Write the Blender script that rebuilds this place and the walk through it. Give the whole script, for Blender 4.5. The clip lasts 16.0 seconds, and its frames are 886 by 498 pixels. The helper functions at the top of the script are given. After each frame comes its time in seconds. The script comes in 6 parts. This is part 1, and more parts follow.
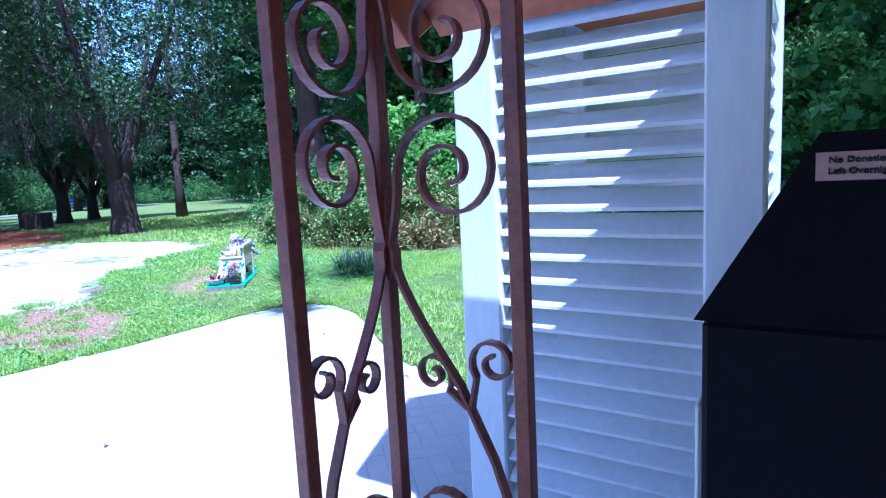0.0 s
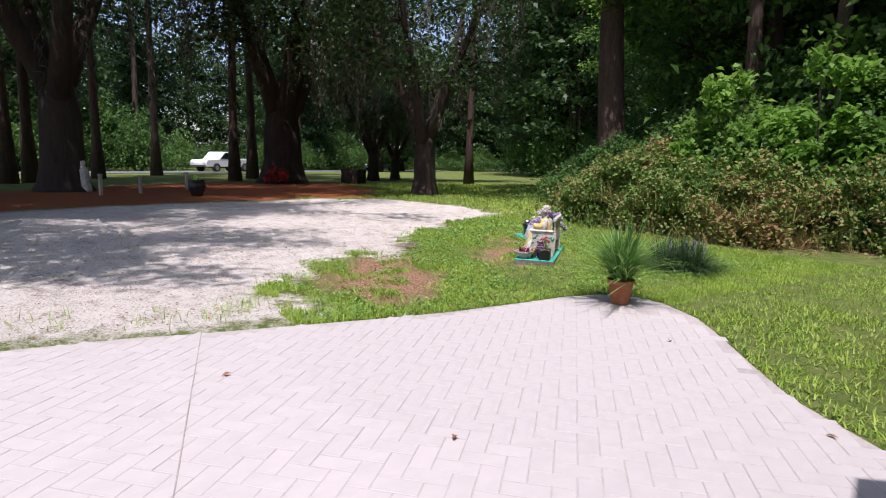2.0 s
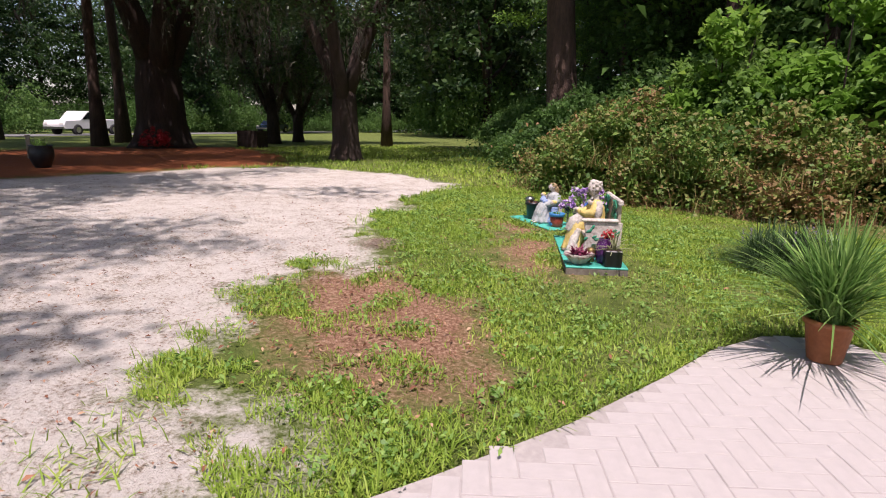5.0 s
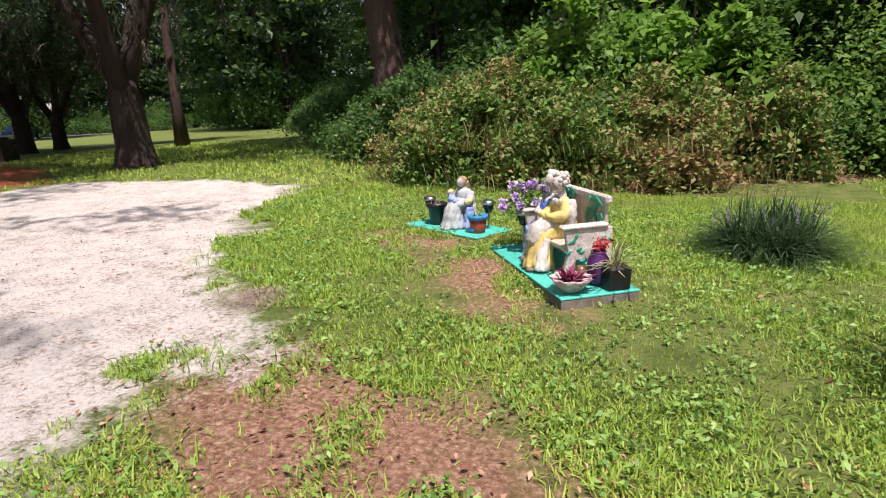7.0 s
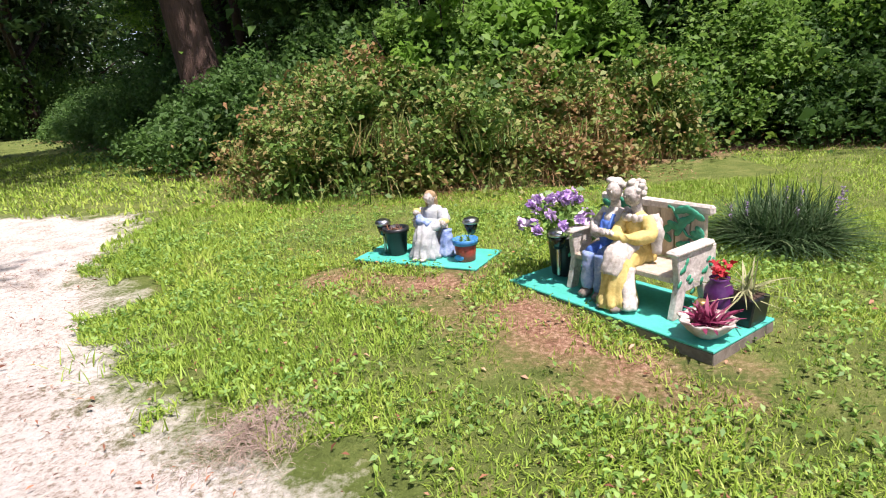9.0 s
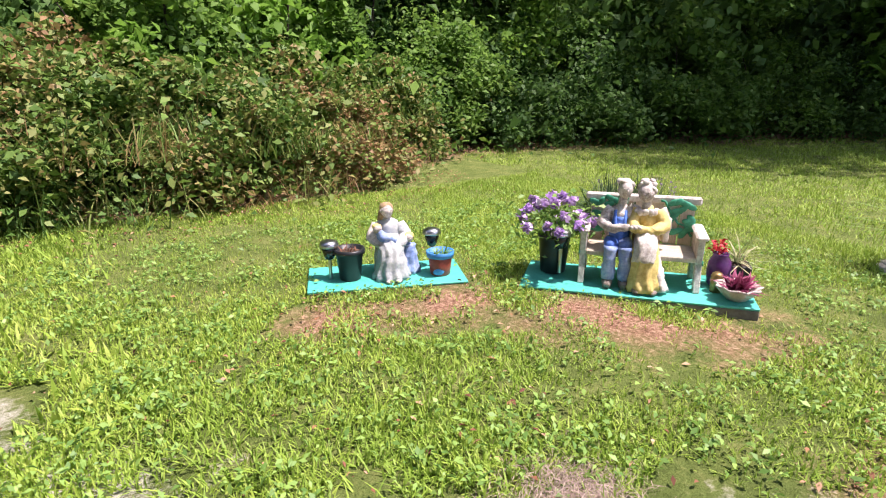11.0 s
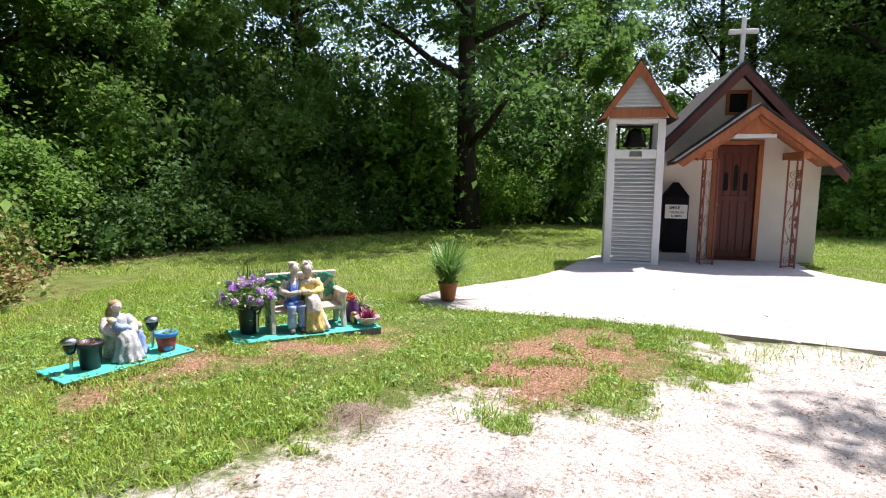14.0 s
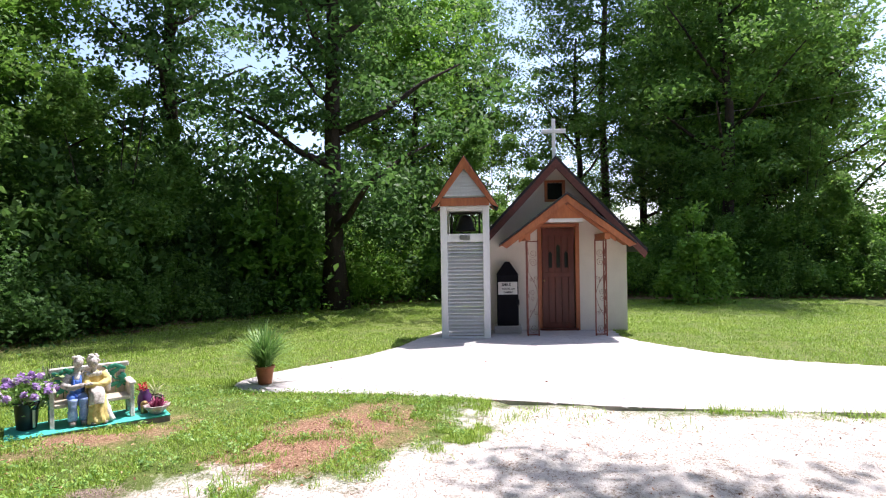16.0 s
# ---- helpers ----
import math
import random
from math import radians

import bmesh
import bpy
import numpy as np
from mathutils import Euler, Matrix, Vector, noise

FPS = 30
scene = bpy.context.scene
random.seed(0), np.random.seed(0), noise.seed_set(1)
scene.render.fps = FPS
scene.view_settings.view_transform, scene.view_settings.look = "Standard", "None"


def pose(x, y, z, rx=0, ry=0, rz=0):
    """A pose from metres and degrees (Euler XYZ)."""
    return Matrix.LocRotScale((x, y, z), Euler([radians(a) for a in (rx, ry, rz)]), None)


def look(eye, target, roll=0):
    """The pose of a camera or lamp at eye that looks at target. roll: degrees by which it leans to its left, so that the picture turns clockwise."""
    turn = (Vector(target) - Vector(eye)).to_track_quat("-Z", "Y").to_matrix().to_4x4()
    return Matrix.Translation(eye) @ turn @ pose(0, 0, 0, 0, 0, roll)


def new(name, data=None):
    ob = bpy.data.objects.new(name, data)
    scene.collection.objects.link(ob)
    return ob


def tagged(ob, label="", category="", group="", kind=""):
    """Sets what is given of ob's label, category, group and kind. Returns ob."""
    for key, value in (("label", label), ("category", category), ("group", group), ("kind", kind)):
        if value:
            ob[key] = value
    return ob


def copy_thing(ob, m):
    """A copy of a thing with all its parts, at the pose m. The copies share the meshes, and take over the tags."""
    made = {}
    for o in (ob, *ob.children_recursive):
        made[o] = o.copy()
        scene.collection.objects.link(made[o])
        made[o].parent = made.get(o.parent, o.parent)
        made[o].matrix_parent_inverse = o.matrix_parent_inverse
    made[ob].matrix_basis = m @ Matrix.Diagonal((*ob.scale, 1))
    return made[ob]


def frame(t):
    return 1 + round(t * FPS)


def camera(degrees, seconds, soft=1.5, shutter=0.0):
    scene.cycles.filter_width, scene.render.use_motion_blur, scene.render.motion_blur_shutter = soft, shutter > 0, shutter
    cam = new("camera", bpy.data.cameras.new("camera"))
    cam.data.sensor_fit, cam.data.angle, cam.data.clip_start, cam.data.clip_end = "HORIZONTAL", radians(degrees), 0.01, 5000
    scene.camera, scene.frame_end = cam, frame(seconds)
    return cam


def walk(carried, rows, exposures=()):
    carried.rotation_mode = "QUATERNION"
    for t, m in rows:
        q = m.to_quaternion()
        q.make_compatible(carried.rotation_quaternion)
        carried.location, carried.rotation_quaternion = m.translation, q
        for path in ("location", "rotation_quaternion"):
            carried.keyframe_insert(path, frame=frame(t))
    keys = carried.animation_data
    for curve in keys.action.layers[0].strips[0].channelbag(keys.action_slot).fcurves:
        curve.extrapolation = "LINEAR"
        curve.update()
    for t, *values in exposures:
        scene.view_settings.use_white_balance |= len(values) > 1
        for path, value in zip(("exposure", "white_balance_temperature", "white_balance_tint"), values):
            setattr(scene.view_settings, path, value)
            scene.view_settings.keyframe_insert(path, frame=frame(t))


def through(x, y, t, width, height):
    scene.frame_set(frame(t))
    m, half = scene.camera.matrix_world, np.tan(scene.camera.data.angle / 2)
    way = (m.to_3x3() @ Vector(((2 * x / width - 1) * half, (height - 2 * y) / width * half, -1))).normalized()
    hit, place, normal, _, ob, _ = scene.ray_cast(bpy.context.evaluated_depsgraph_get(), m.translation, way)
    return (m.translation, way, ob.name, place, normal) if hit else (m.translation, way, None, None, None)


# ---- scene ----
EXPOSURES = [(0, 1.35, 4100, 23), (0.5, 1.15, 4350, 24), (1, 0.7, 5200, 22), (1.5, 0.33, 6100, 21), (2, 0.2, 6250, 24), (3, 0.17, 6350, 26), (5.5, 0.16, 6800, 29), (7, 0.43, 6700, 24), (8.5, 0.66, 6700, 24), (11, 0.95, 6700, 28), (12.5, 0.98, 6700, 26), (14.5, 0.86, 6450, 21), (16, 0.95, 6300, 21)]
cam = camera(75.0, 16.0, 1.1)
# seconds, place, yaw, pitch, lean
PATH = [
    (0, 0.152, -0.076, 1.385, 32.21, -7.25, -2.92),
    (0.5, 0.073, -0.154, 1.380, 38.54, -7.82, -2.93),
    (1, -0.163, -0.027, 1.334, 45.73, -8.41, -1.25),
    (1.5, -0.627, 0.029, 1.247, 55.04, -8.68, 1.00),
    (2, -0.972, 0.048, 1.293, 57.56, -8.86, 1.22),
    (2.5, -1.362, 0.225, 1.284, 58.39, -9.18, 1.03),
    (3, -1.814, 0.340, 1.245, 58.77, -9.56, 0.69),
    (5.5, -4.219, 0.979, 1.192, 42.29, -12.64, 0.80),
    (6, -4.644, 1.177, 1.196, 37.38, -12.77, -0.13),
    (6.5, -5.031, 1.419, 1.183, 32.80, -13.62, -1.63),
    (7, -5.429, 1.574, 1.170, 28.41, -14.11, -2.72),
    (7.5, -5.771, 1.792, 1.156, 26.20, -14.55, -3.45),
    (8, -6.168, 1.999, 1.193, 21.51, -15.33, -4.23),
    (8.5, -6.548, 2.091, 1.234, 15.71, -15.76, -5.03),
    (11, -9.126, 2.982, 1.349, -32.20, -17.77, -0.31),
    (11.5, -9.423, 3.113, 1.358, -40.58, -16.45, -0.36),
    (12, -9.776, 3.251, 1.398, -50.48, -15.18, 0.04),
    (12.5, -10.130, 3.197, 1.386, -58.01, -12.78, -0.15),
    (13, -10.434, 3.049, 1.414, -64.17, -11.00, 0.50),
    (13.5, -10.782, 2.937, 1.458, -71.47, -9.39, 0.80),
    (14, -11.105, 2.740, 1.485, -76.85, -7.18, 0.60),
    (14.5, -11.356, 2.516, 1.480, -82.19, -3.95, 0.30),
    (15, -11.545, 2.225, 1.594, -84.59, -1.81, 0.10),
    (15.5, -11.476, 1.838, 1.599, -85.83, -0.07, -0.44),
    (16, -11.533, 1.426, 1.616, -85.67, 0.39, -0.84),
]
walk(cam, [(t, pose(x, y, z, 0, 0, yaw) @ pose(0, 0, 0, 90 + pitch) @ pose(0, 0, 0, 0, 0, lean)) for t, x, y, z, yaw, pitch, lean in PATH], EXPOSURES)

# ---- light ----
world = bpy.data.worlds.new("world")
scene.world = world
world.use_nodes = True
wn = world.node_tree.nodes
sky = wn.new("ShaderNodeTexSky")
sky.sky_type, sky.sun_disc = "NISHITA", False
SUN_TO = Vector((0.30, -0.245, 0.922)).normalized()
sky.sun_elevation = math.asin(SUN_TO.z)
sky.sun_rotation = math.atan2(SUN_TO.x, SUN_TO.y)
sky.air_density, sky.dust_density = 1.0, 1.5
wn["Background"].inputs["Strength"].default_value = 0.15
world.node_tree.links.new(sky.outputs["Color"], wn["Background"].inputs["Color"])
sun_data = bpy.data.lights.new("sun", "SUN")
sun_data.energy, sun_data.angle, sun_data.color = 4.8, radians(0.53), (1.0, 0.96, 0.9)
sun = new("sun", sun_data)
sun.matrix_world = look(SUN_TO * 60, (0, 0, 0))

# ---- plan ----
PATIO = [(3.6, 1.6), (0.3, 1.6), (0.3, 2.4), (-0.8, 2.75), (-1.6, 2.95), (-2.2, 3.22), (-2.5, 3.36), (-2.88, 3.66), (-3.5, 4.18), (-3.82, 4.42),
         (-4.28, 4.6), (-4.6, 4.58), (-4.83, 4.35), (-4.93, 3.9), (-4.93, 3.4), (-4.97, 2.65), (-5.07, 2.0), (-5.18, 1.44), (-5.3, 0.8),
         (-5.42, 0.3), (-5.5, -0.3), (-5.6, -1.5), (-5.66, -2.9), (-5.7, -4.5), (-5.7, -9.0), (-3.6, -9.0), (-3.55, -5.0), (-3.45, -4.2),
         (-2.9, -2.75), (-2.3, -2.1), (-1.75, -1.7), (-1.1, -1.25), (-0.5, -1.05), (3.6, -1.2)]
SAND = [(-5.85, -9.0), (-5.8, -3.0), (-5.65, -0.35), (-5.52, 0.6), (-5.42, 1.2), (-5.5, 1.65), (-5.9, 1.65), (-6.5, 1.5), (-6.7, 1.85), (-6.95, 2.15),
        (-7.35, 2.3), (-7.6, 2.75), (-7.85, 3.1), (-7.4, 3.2), (-7.5, 3.5), (-7.75, 3.7), (-8.15, 3.95), (-8.5, 4.15), (-8.9, 4.3), (-9.35, 4.8),
        (-9.75, 5.5), (-10.4, 6.2), (-10.7, 7.0), (-11.4, 8.2), (-13.6, 8.4), (-15.8, 7.3), (-16.5, 5.2), (-16.0, 3.2), (-15.5, 1.0),
        (-14.5, -1.6), (-14.5, -5.0), (-15.0, -9.0), (-11.0, -14.0)]
SOIL = [(-7.4, 2.75), (-7.7, 3.1), (-7.35, 3.4), (-6.9, 3.65), (-6.3, 3.45), (-5.8, 3.1), (-5.3, 2.65), (-5.4, 2.2), (-6.0, 2.15), (-6.6, 2.2), (-7.0, 2.4)]
SOIL_FRONT = [(-8.2, 5.8), (-7.25, 5.45), (-7.5, 5.2), (-8.6, 5.5)]
SOIL_BENCH = [(-7.1, 5.2), (-6.25, 4.25), (-6.5, 4.1), (-7.3, 4.95)]
STRAW = [(-16.4, 7.2), (-16.6, 5.0), (-16.1, 2.8), (-15.6, 1.0), (-14.6, -1.6), (-15.4, -5.0), (-18.5, -3.0), (-21.5, -1.4), (-24.0, 2.0), (-27.0, 6.0), (-24.5, 9.8), (-20.0, 9.2)]
WOODS = [(-30.0, 28.0), (-19.0, 17.5), (-15.2, 13.4), (-13.0, 11.0), (-11.2, 9.9), (-9.7, 8.7), (-8.6, 8.45), (-7.0, 8.6), (-6.2, 8.9), (-5.2, 9.8),
         (-4.2, 10.0), (-3.0, 9.9), (-0.9, 9.2), (1.3, 7.9), (3.6, 6.7), (5.2, 5.8), (6.4, 3.8), (7.3, 1.5), (7.9, -1.0), (7.9, -3.3),
         (7.2, -6.5), (6.8, -12.0), (8.0, -16.0), (8.0, -40.0), (60.0, -40.0), (60.0, 60.0), (-30.0, 60.0)]
WALL_X = 0.42
ROAD_A, ROAD_B = Vector((-46.0, 5.5)), Vector((-75.0, 47.0))
TRUCK_AT, CAR_AT = Vector((-53.4, 10.8)), Vector((-69.0, 33.3))


def ground_z(x, y):
    """Height of the ground: level by the chapel, rising gently to the west, then falling to the road."""
    a = max(0.0, -x - 5.3)
    swell = 0.085 * math.exp(-((x + 7.1) ** 2 + (y - 5.5) ** 2) / 3.0)
    return swell - 0.014 * min(66.0, max(0.0, -x - 24.0)) + 0.2 * (1 - math.exp(-(a * a / (a + 1.0)) / 10.0))


def poly_distance(px, py, poly):
    """Signed distance from points to a polygon's edge, positive inside."""
    p = np.asarray(poly, float)
    q = np.roll(p, -1, axis=0)
    best = np.full(px.shape, 1e9)
    inside = np.zeros(px.shape, bool)
    for (ax, ay), (bx, by) in zip(p, q):
        dx, dy = bx - ax, by - ay
        s = np.clip(((px - ax) * dx + (py - ay) * dy) / (dx * dx + dy * dy), 0, 1)
        best = np.minimum(best, np.hypot(px - ax - s * dx, py - ay - s * dy))
        if ay != by:
            cross = (ay > py) != (by > py)
            inside ^= cross & (px < (bx - ax) * (py - ay) / (by - ay) + ax)
    return np.where(inside, best, -best)


# ---- materials ----
def material(name):
    m = bpy.data.materials.new(name)
    m.use_nodes = True
    return m, m.node_tree.nodes, m.node_tree.links, m.node_tree.nodes["Principled BSDF"]


def ramp(nodes, stops):
    r = nodes.new("ShaderNodeValToRGB")
    while len(r.color_ramp.elements) < len(stops):
        r.color_ramp.elements.new(0.5)
    for e, (at, c) in zip(r.color_ramp.elements, stops):
        e.position, e.color = at, (*c, 1)
    return r


def noise_tex(nodes, links, coord, scale, detail=4.0, rough=0.6):
    n = nodes.new("ShaderNodeTexNoise")
    n.inputs["Scale"].default_value, n.inputs["Detail"].default_value, n.inputs["Roughness"].default_value = scale, detail, rough
    links.new(coord, n.inputs["Vector"])
    return n


def add_bump(nodes, links, bsdf, height, strength, distance):
    b = nodes.new("ShaderNodeBump")
    b.inputs["Strength"].default_value, b.inputs["Distance"].default_value = strength, distance
    links.new(height, b.inputs["Height"])
    links.new(b.outputs["Normal"], bsdf.inputs["Normal"])


def surface(name, dark, light, rough=0.7, coarse=3.0, fine=40.0, bump=0.3, depth=0.01, metal=0.0, stretch=(1, 1, 1), spec=0.5, coord="Object"):
    """A surface of two colours mixed by coarse stains and fine grain, with fine relief."""
    m, nodes, links, bsdf = material(name)
    tc = nodes.new("ShaderNodeTexCoord")
    mp = nodes.new("ShaderNodeMapping")
    mp.inputs["Scale"].default_value = stretch
    links.new(tc.outputs[coord], mp.inputs["Vector"])
    a = noise_tex(nodes, links, mp.outputs["Vector"], coarse)
    b = noise_tex(nodes, links, mp.outputs["Vector"], fine, 5.0)
    mix = nodes.new("ShaderNodeMix")
    mix.inputs[0].default_value = 0.45
    links.new(a.outputs["Fac"], mix.inputs[2])
    links.new(b.outputs["Fac"], mix.inputs[3])
    r = ramp(nodes, [(0.32, dark), (0.68, light)])
    links.new(mix.outputs[0], r.inputs["Fac"])
    links.new(r.outputs["Color"], bsdf.inputs["Base Color"])
    bsdf.inputs["Roughness"].default_value, bsdf.inputs["Metallic"].default_value = rough, metal
    bsdf.inputs["Specular IOR Level"].default_value = spec
    add_bump(nodes, links, bsdf, b.outputs["Fac"], bump, depth)
    return m


def leafy(name, stops, through=0.35, rough=0.5, patches=0.0):
    """Leaves: colour by leaf and by plant, thin enough to let light through."""
    m, nodes, links, bsdf = material(name)
    geo, info = nodes.new("ShaderNodeNewGeometry"), nodes.new("ShaderNodeObjectInfo")
    mix = nodes.new("ShaderNodeMix")
    mix.inputs[0].default_value = 0.35
    links.new(geo.outputs["Random Per Island"], mix.inputs[2])
    links.new(info.outputs["Random"], mix.inputs[3])
    fac = mix.outputs[0]
    if patches:
        tc = nodes.new("ShaderNodeTexCoord")
        n = noise_tex(nodes, links, tc.outputs["Object"], patches, 3.0)
        mix2 = nodes.new("ShaderNodeMix")
        mix2.inputs[0].default_value = 0.55
        links.new(fac, mix2.inputs[2])
        links.new(n.outputs["Fac"], mix2.inputs[3])
        fac = mix2.outputs[0]
    r = ramp(nodes, stops)
    links.new(fac, r.inputs["Fac"])
    links.new(r.outputs["Color"], bsdf.inputs["Base Color"])
    bsdf.inputs["Roughness"].default_value = rough
    bsdf.inputs["Specular IOR Level"].default_value = 0.35
    tr = nodes.new("ShaderNodeBsdfTranslucent")
    links.new(r.outputs["Color"], tr.inputs["Color"])
    ms = nodes.new("ShaderNodeMixShader")
    ms.inputs[0].default_value = through
    links.new(bsdf.outputs[0], ms.inputs[1])
    links.new(tr.outputs[0], ms.inputs[2])
    links.new(ms.outputs[0], nodes["Material Output"].inputs["Surface"])
    return m


def ground_material():
    m, nodes, links, bsdf = material("ground")
    tc = nodes.new("ShaderNodeTexCoord")
    co = tc.outputs["Object"]
    big, mid, fine = noise_tex(nodes, links, co, 0.9), noise_tex(nodes, links, co, 4.5, 6.0, 0.7), noise_tex(nodes, links, co, 38.0, 6.0, 0.75)

    def blend(c1, c2, fac):
        x = nodes.new("ShaderNodeMix")
        x.data_type = "RGBA"
        links.new(fac, x.inputs[0])
        for c, i in ((c1, 6), (c2, 7)):
            if isinstance(c, tuple):
                x.inputs[i].default_value = (*c, 1)
            else:
                links.new(c, x.inputs[i])
        return x.outputs[2]

    def calc(op, a, b):
        x = nodes.new("ShaderNodeMath")
        x.operation = op
        for v, i in ((a, 0), (b, 1)):
            if isinstance(v, float):
                x.inputs[i].default_value = v
            else:
                links.new(v, x.inputs[i])
        return x.outputs[0]

    def mask(attr, spread, sharp):
        at = nodes.new("ShaderNodeAttribute")
        at.attribute_name = attr
        wob = calc("MULTIPLY", calc("SUBTRACT", mid.outputs["Fac"], 0.5), spread)
        wob = calc("ADD", wob, calc("MULTIPLY", calc("SUBTRACT", big.outputs["Fac"], 0.5), spread * 0.8))
        wob = calc("ADD", wob, calc("MULTIPLY", calc("SUBTRACT", fine.outputs["Fac"], 0.5), spread * 0.5))
        v = calc("MULTIPLY_ADD", calc("ADD", at.outputs["Fac"], wob), sharp)
        x = v.node
        x.inputs[2].default_value = 0.5
        x.use_clamp = True
        return v

    turf = ramp(nodes, [(0.3, (0.06, 0.085, 0.02)), (0.48, (0.12, 0.165, 0.04)), (0.61, (0.20, 0.225, 0.07)), (0.74, (0.38, 0.32, 0.18))])
    tmix = calc("ADD", calc("MULTIPLY", mid.outputs["Fac"], 0.6), calc("MULTIPLY", fine.outputs["Fac"], 0.4))
    links.new(tmix, turf.inputs["Fac"])
    sand = ramp(nodes, [(0.36, (0.16, 0.11, 0.075)), (0.43, (0.40, 0.34, 0.28)), (0.50, (0.62, 0.58, 0.53)), (0.65, (0.70, 0.67, 0.62))])
    links.new(calc("ADD", calc("MULTIPLY", mid.outputs["Fac"], 0.35), calc("MULTIPLY", fine.outputs["Fac"], 0.65)), sand.inputs["Fac"])
    soil = ramp(nodes, [(0.32, (0.12, 0.055, 0.035)), (0.5, (0.30, 0.165, 0.105)), (0.66, (0.52, 0.36, 0.25))])
    links.new(fine.outputs["Fac"], soil.inputs["Fac"])
    straw = ramp(nodes, [(0.3, (0.13, 0.04, 0.02)), (0.6, (0.36, 0.12, 0.05)), (0.75, (0.45, 0.2, 0.1))])
    links.new(fine.outputs["Fac"], straw.inputs["Fac"])
    c = blend(turf.outputs["Color"], soil.outputs["Color"], mask("soil", 1.1, 2.2))
    c = blend(c, sand.outputs["Color"], mask("sand", 1.0, 3.0))
    c = blend(c, straw.outputs["Color"], mask("straw", 2.0, 1.2))
    links.new(c, bsdf.inputs["Base Color"])
    bsdf.inputs["Roughness"].default_value = 0.95
    bsdf.inputs["Specular IOR Level"].default_value = 0.15
    add_bump(nodes, links, bsdf, tmix, 0.9, 0.08)
    return m


GROUND = ground_material()
CONCRETE = surface("concrete", (0.29, 0.265, 0.255), (0.47, 0.43, 0.41), 0.85, 1.2, 30, 0.2, 0.004)
PAVER = surface("paver", (0.40, 0.372, 0.362), (0.50, 0.465, 0.452), 0.85, 2.0, 60, 0.35, 0.003, coord="Generated")
JOINT = surface("joint", (0.20, 0.17, 0.15), (0.44, 0.40, 0.38), 0.95, 3.0, 50, 0.3, 0.003)
STUCCO = surface("stucco", (0.58, 0.52, 0.46), (0.74, 0.68, 0.61), 0.9, 1.5, 60, 0.35, 0.006)
WHITE = surface("white_paint", (0.62, 0.62, 0.64), (0.80, 0.80, 0.80), 0.55, 2.5, 45, 0.35, 0.004, stretch=(1, 1, 0.25))
CEDAR = surface("stained_cedar", (0.22, 0.06, 0.025), (0.50, 0.17, 0.065), 0.6, 2.0, 26, 0.3, 0.004, stretch=(1, 1, 0.3))
DARKCEDAR = surface("dark_stained_cedar", (0.07, 0.02, 0.016), (0.19, 0.06, 0.045), 0.6, 2.0, 26, 0.3, 0.004)
DOORWOOD = surface("door_wood", (0.05, 0.010, 0.007), (0.17, 0.036, 0.02), 0.4, 2.0, 22, 0.2, 0.003, stretch=(4, 4, 0.5))
SHINGLE = surface("shingle", (0.018, 0.018, 0.02), (0.05, 0.045, 0.045), 0.9, 4.0, 80, 0.6, 0.006)
IRON = surface("painted_iron", (0.12, 0.028, 0.02), (0.32, 0.09, 0.055), 0.38, 9.0, 90, 0.5, 0.004)
BOXPAINT = surface("box_paint", (0.004, 0.004, 0.006), (0.009, 0.008, 0.012), 0.75, 4.0, 60, 0.1, 0.002, spec=0.15)
BRONZE = surface("bell_bronze", (0.012, 0.012, 0.012), (0.045, 0.04, 0.035), 0.45, 6.0, 40, 0.2, 0.003, metal=0.6)
PAPER = surface("sign_paper", (0.62, 0.60, 0.56), (0.8, 0.78, 0.74), 0.6, 8.0, 60, 0.05, 0.001)
LABEL = surface("pink_label", (0.42, 0.27, 0.23), (0.56, 0.37, 0.32), 0.6, 8.0, 60, 0.05, 0.001)
INK = surface("ink", (0.012, 0.012, 0.014), (0.03, 0.03, 0.03), 0.7, 9, 60, 0.02, 0.001)
TEAL = surface("teal_paint", (0.03, 0.33, 0.25), (0.06, 0.52, 0.42), 0.6, 5.0, 50, 0.3, 0.004)
SLABSIDE = surface("slab_side", (0.12, 0.10, 0.08), (0.26, 0.23, 0.19), 0.9, 8.0, 50, 0.4, 0.006)
CHALK = surface("cast_stone_white", (0.26, 0.22, 0.18), (0.8, 0.76, 0.7), 0.85, 9.0, 60, 0.6, 0.006)
SKINSTONE = surface("cast_stone_pale", (0.16, 0.13, 0.11), (0.8, 0.74, 0.68), 0.85, 14.0, 70, 0.6, 0.006)
BLUEPAINT = surface("faded_blue", (0.05, 0.14, 0.42), (0.42, 0.5, 0.66), 0.7, 11.0, 60, 0.5, 0.005)
DENIM = surface("bright_blue", (0.02, 0.07, 0.4), (0.10, 0.25, 0.62), 0.65, 12.0, 60, 0.5, 0.005)
LILAC = surface("lilac_robe", (0.22, 0.25, 0.28), (0.50, 0.52, 0.50), 0.75, 10.0, 60, 0.5, 0.005)
YELLOW = surface("yellow_paint", (0.42, 0.29, 0.06), (0.80, 0.66, 0.26), 0.7, 12.0, 60, 0.5, 0.005)
# worn boots; also the painted-in shade of the statues' eyes and mouths
BOOT_AND_SHADE = surface("worn_boot_and_shade", (0.06, 0.045, 0.035), (0.34, 0.29, 0.25), 0.8, 14.0, 60, 0.4, 0.005)
HAIR = surface("tan_hair", (0.2, 0.13, 0.06), (0.45, 0.33, 0.18), 0.8, 16.0, 60, 0.5, 0.005)
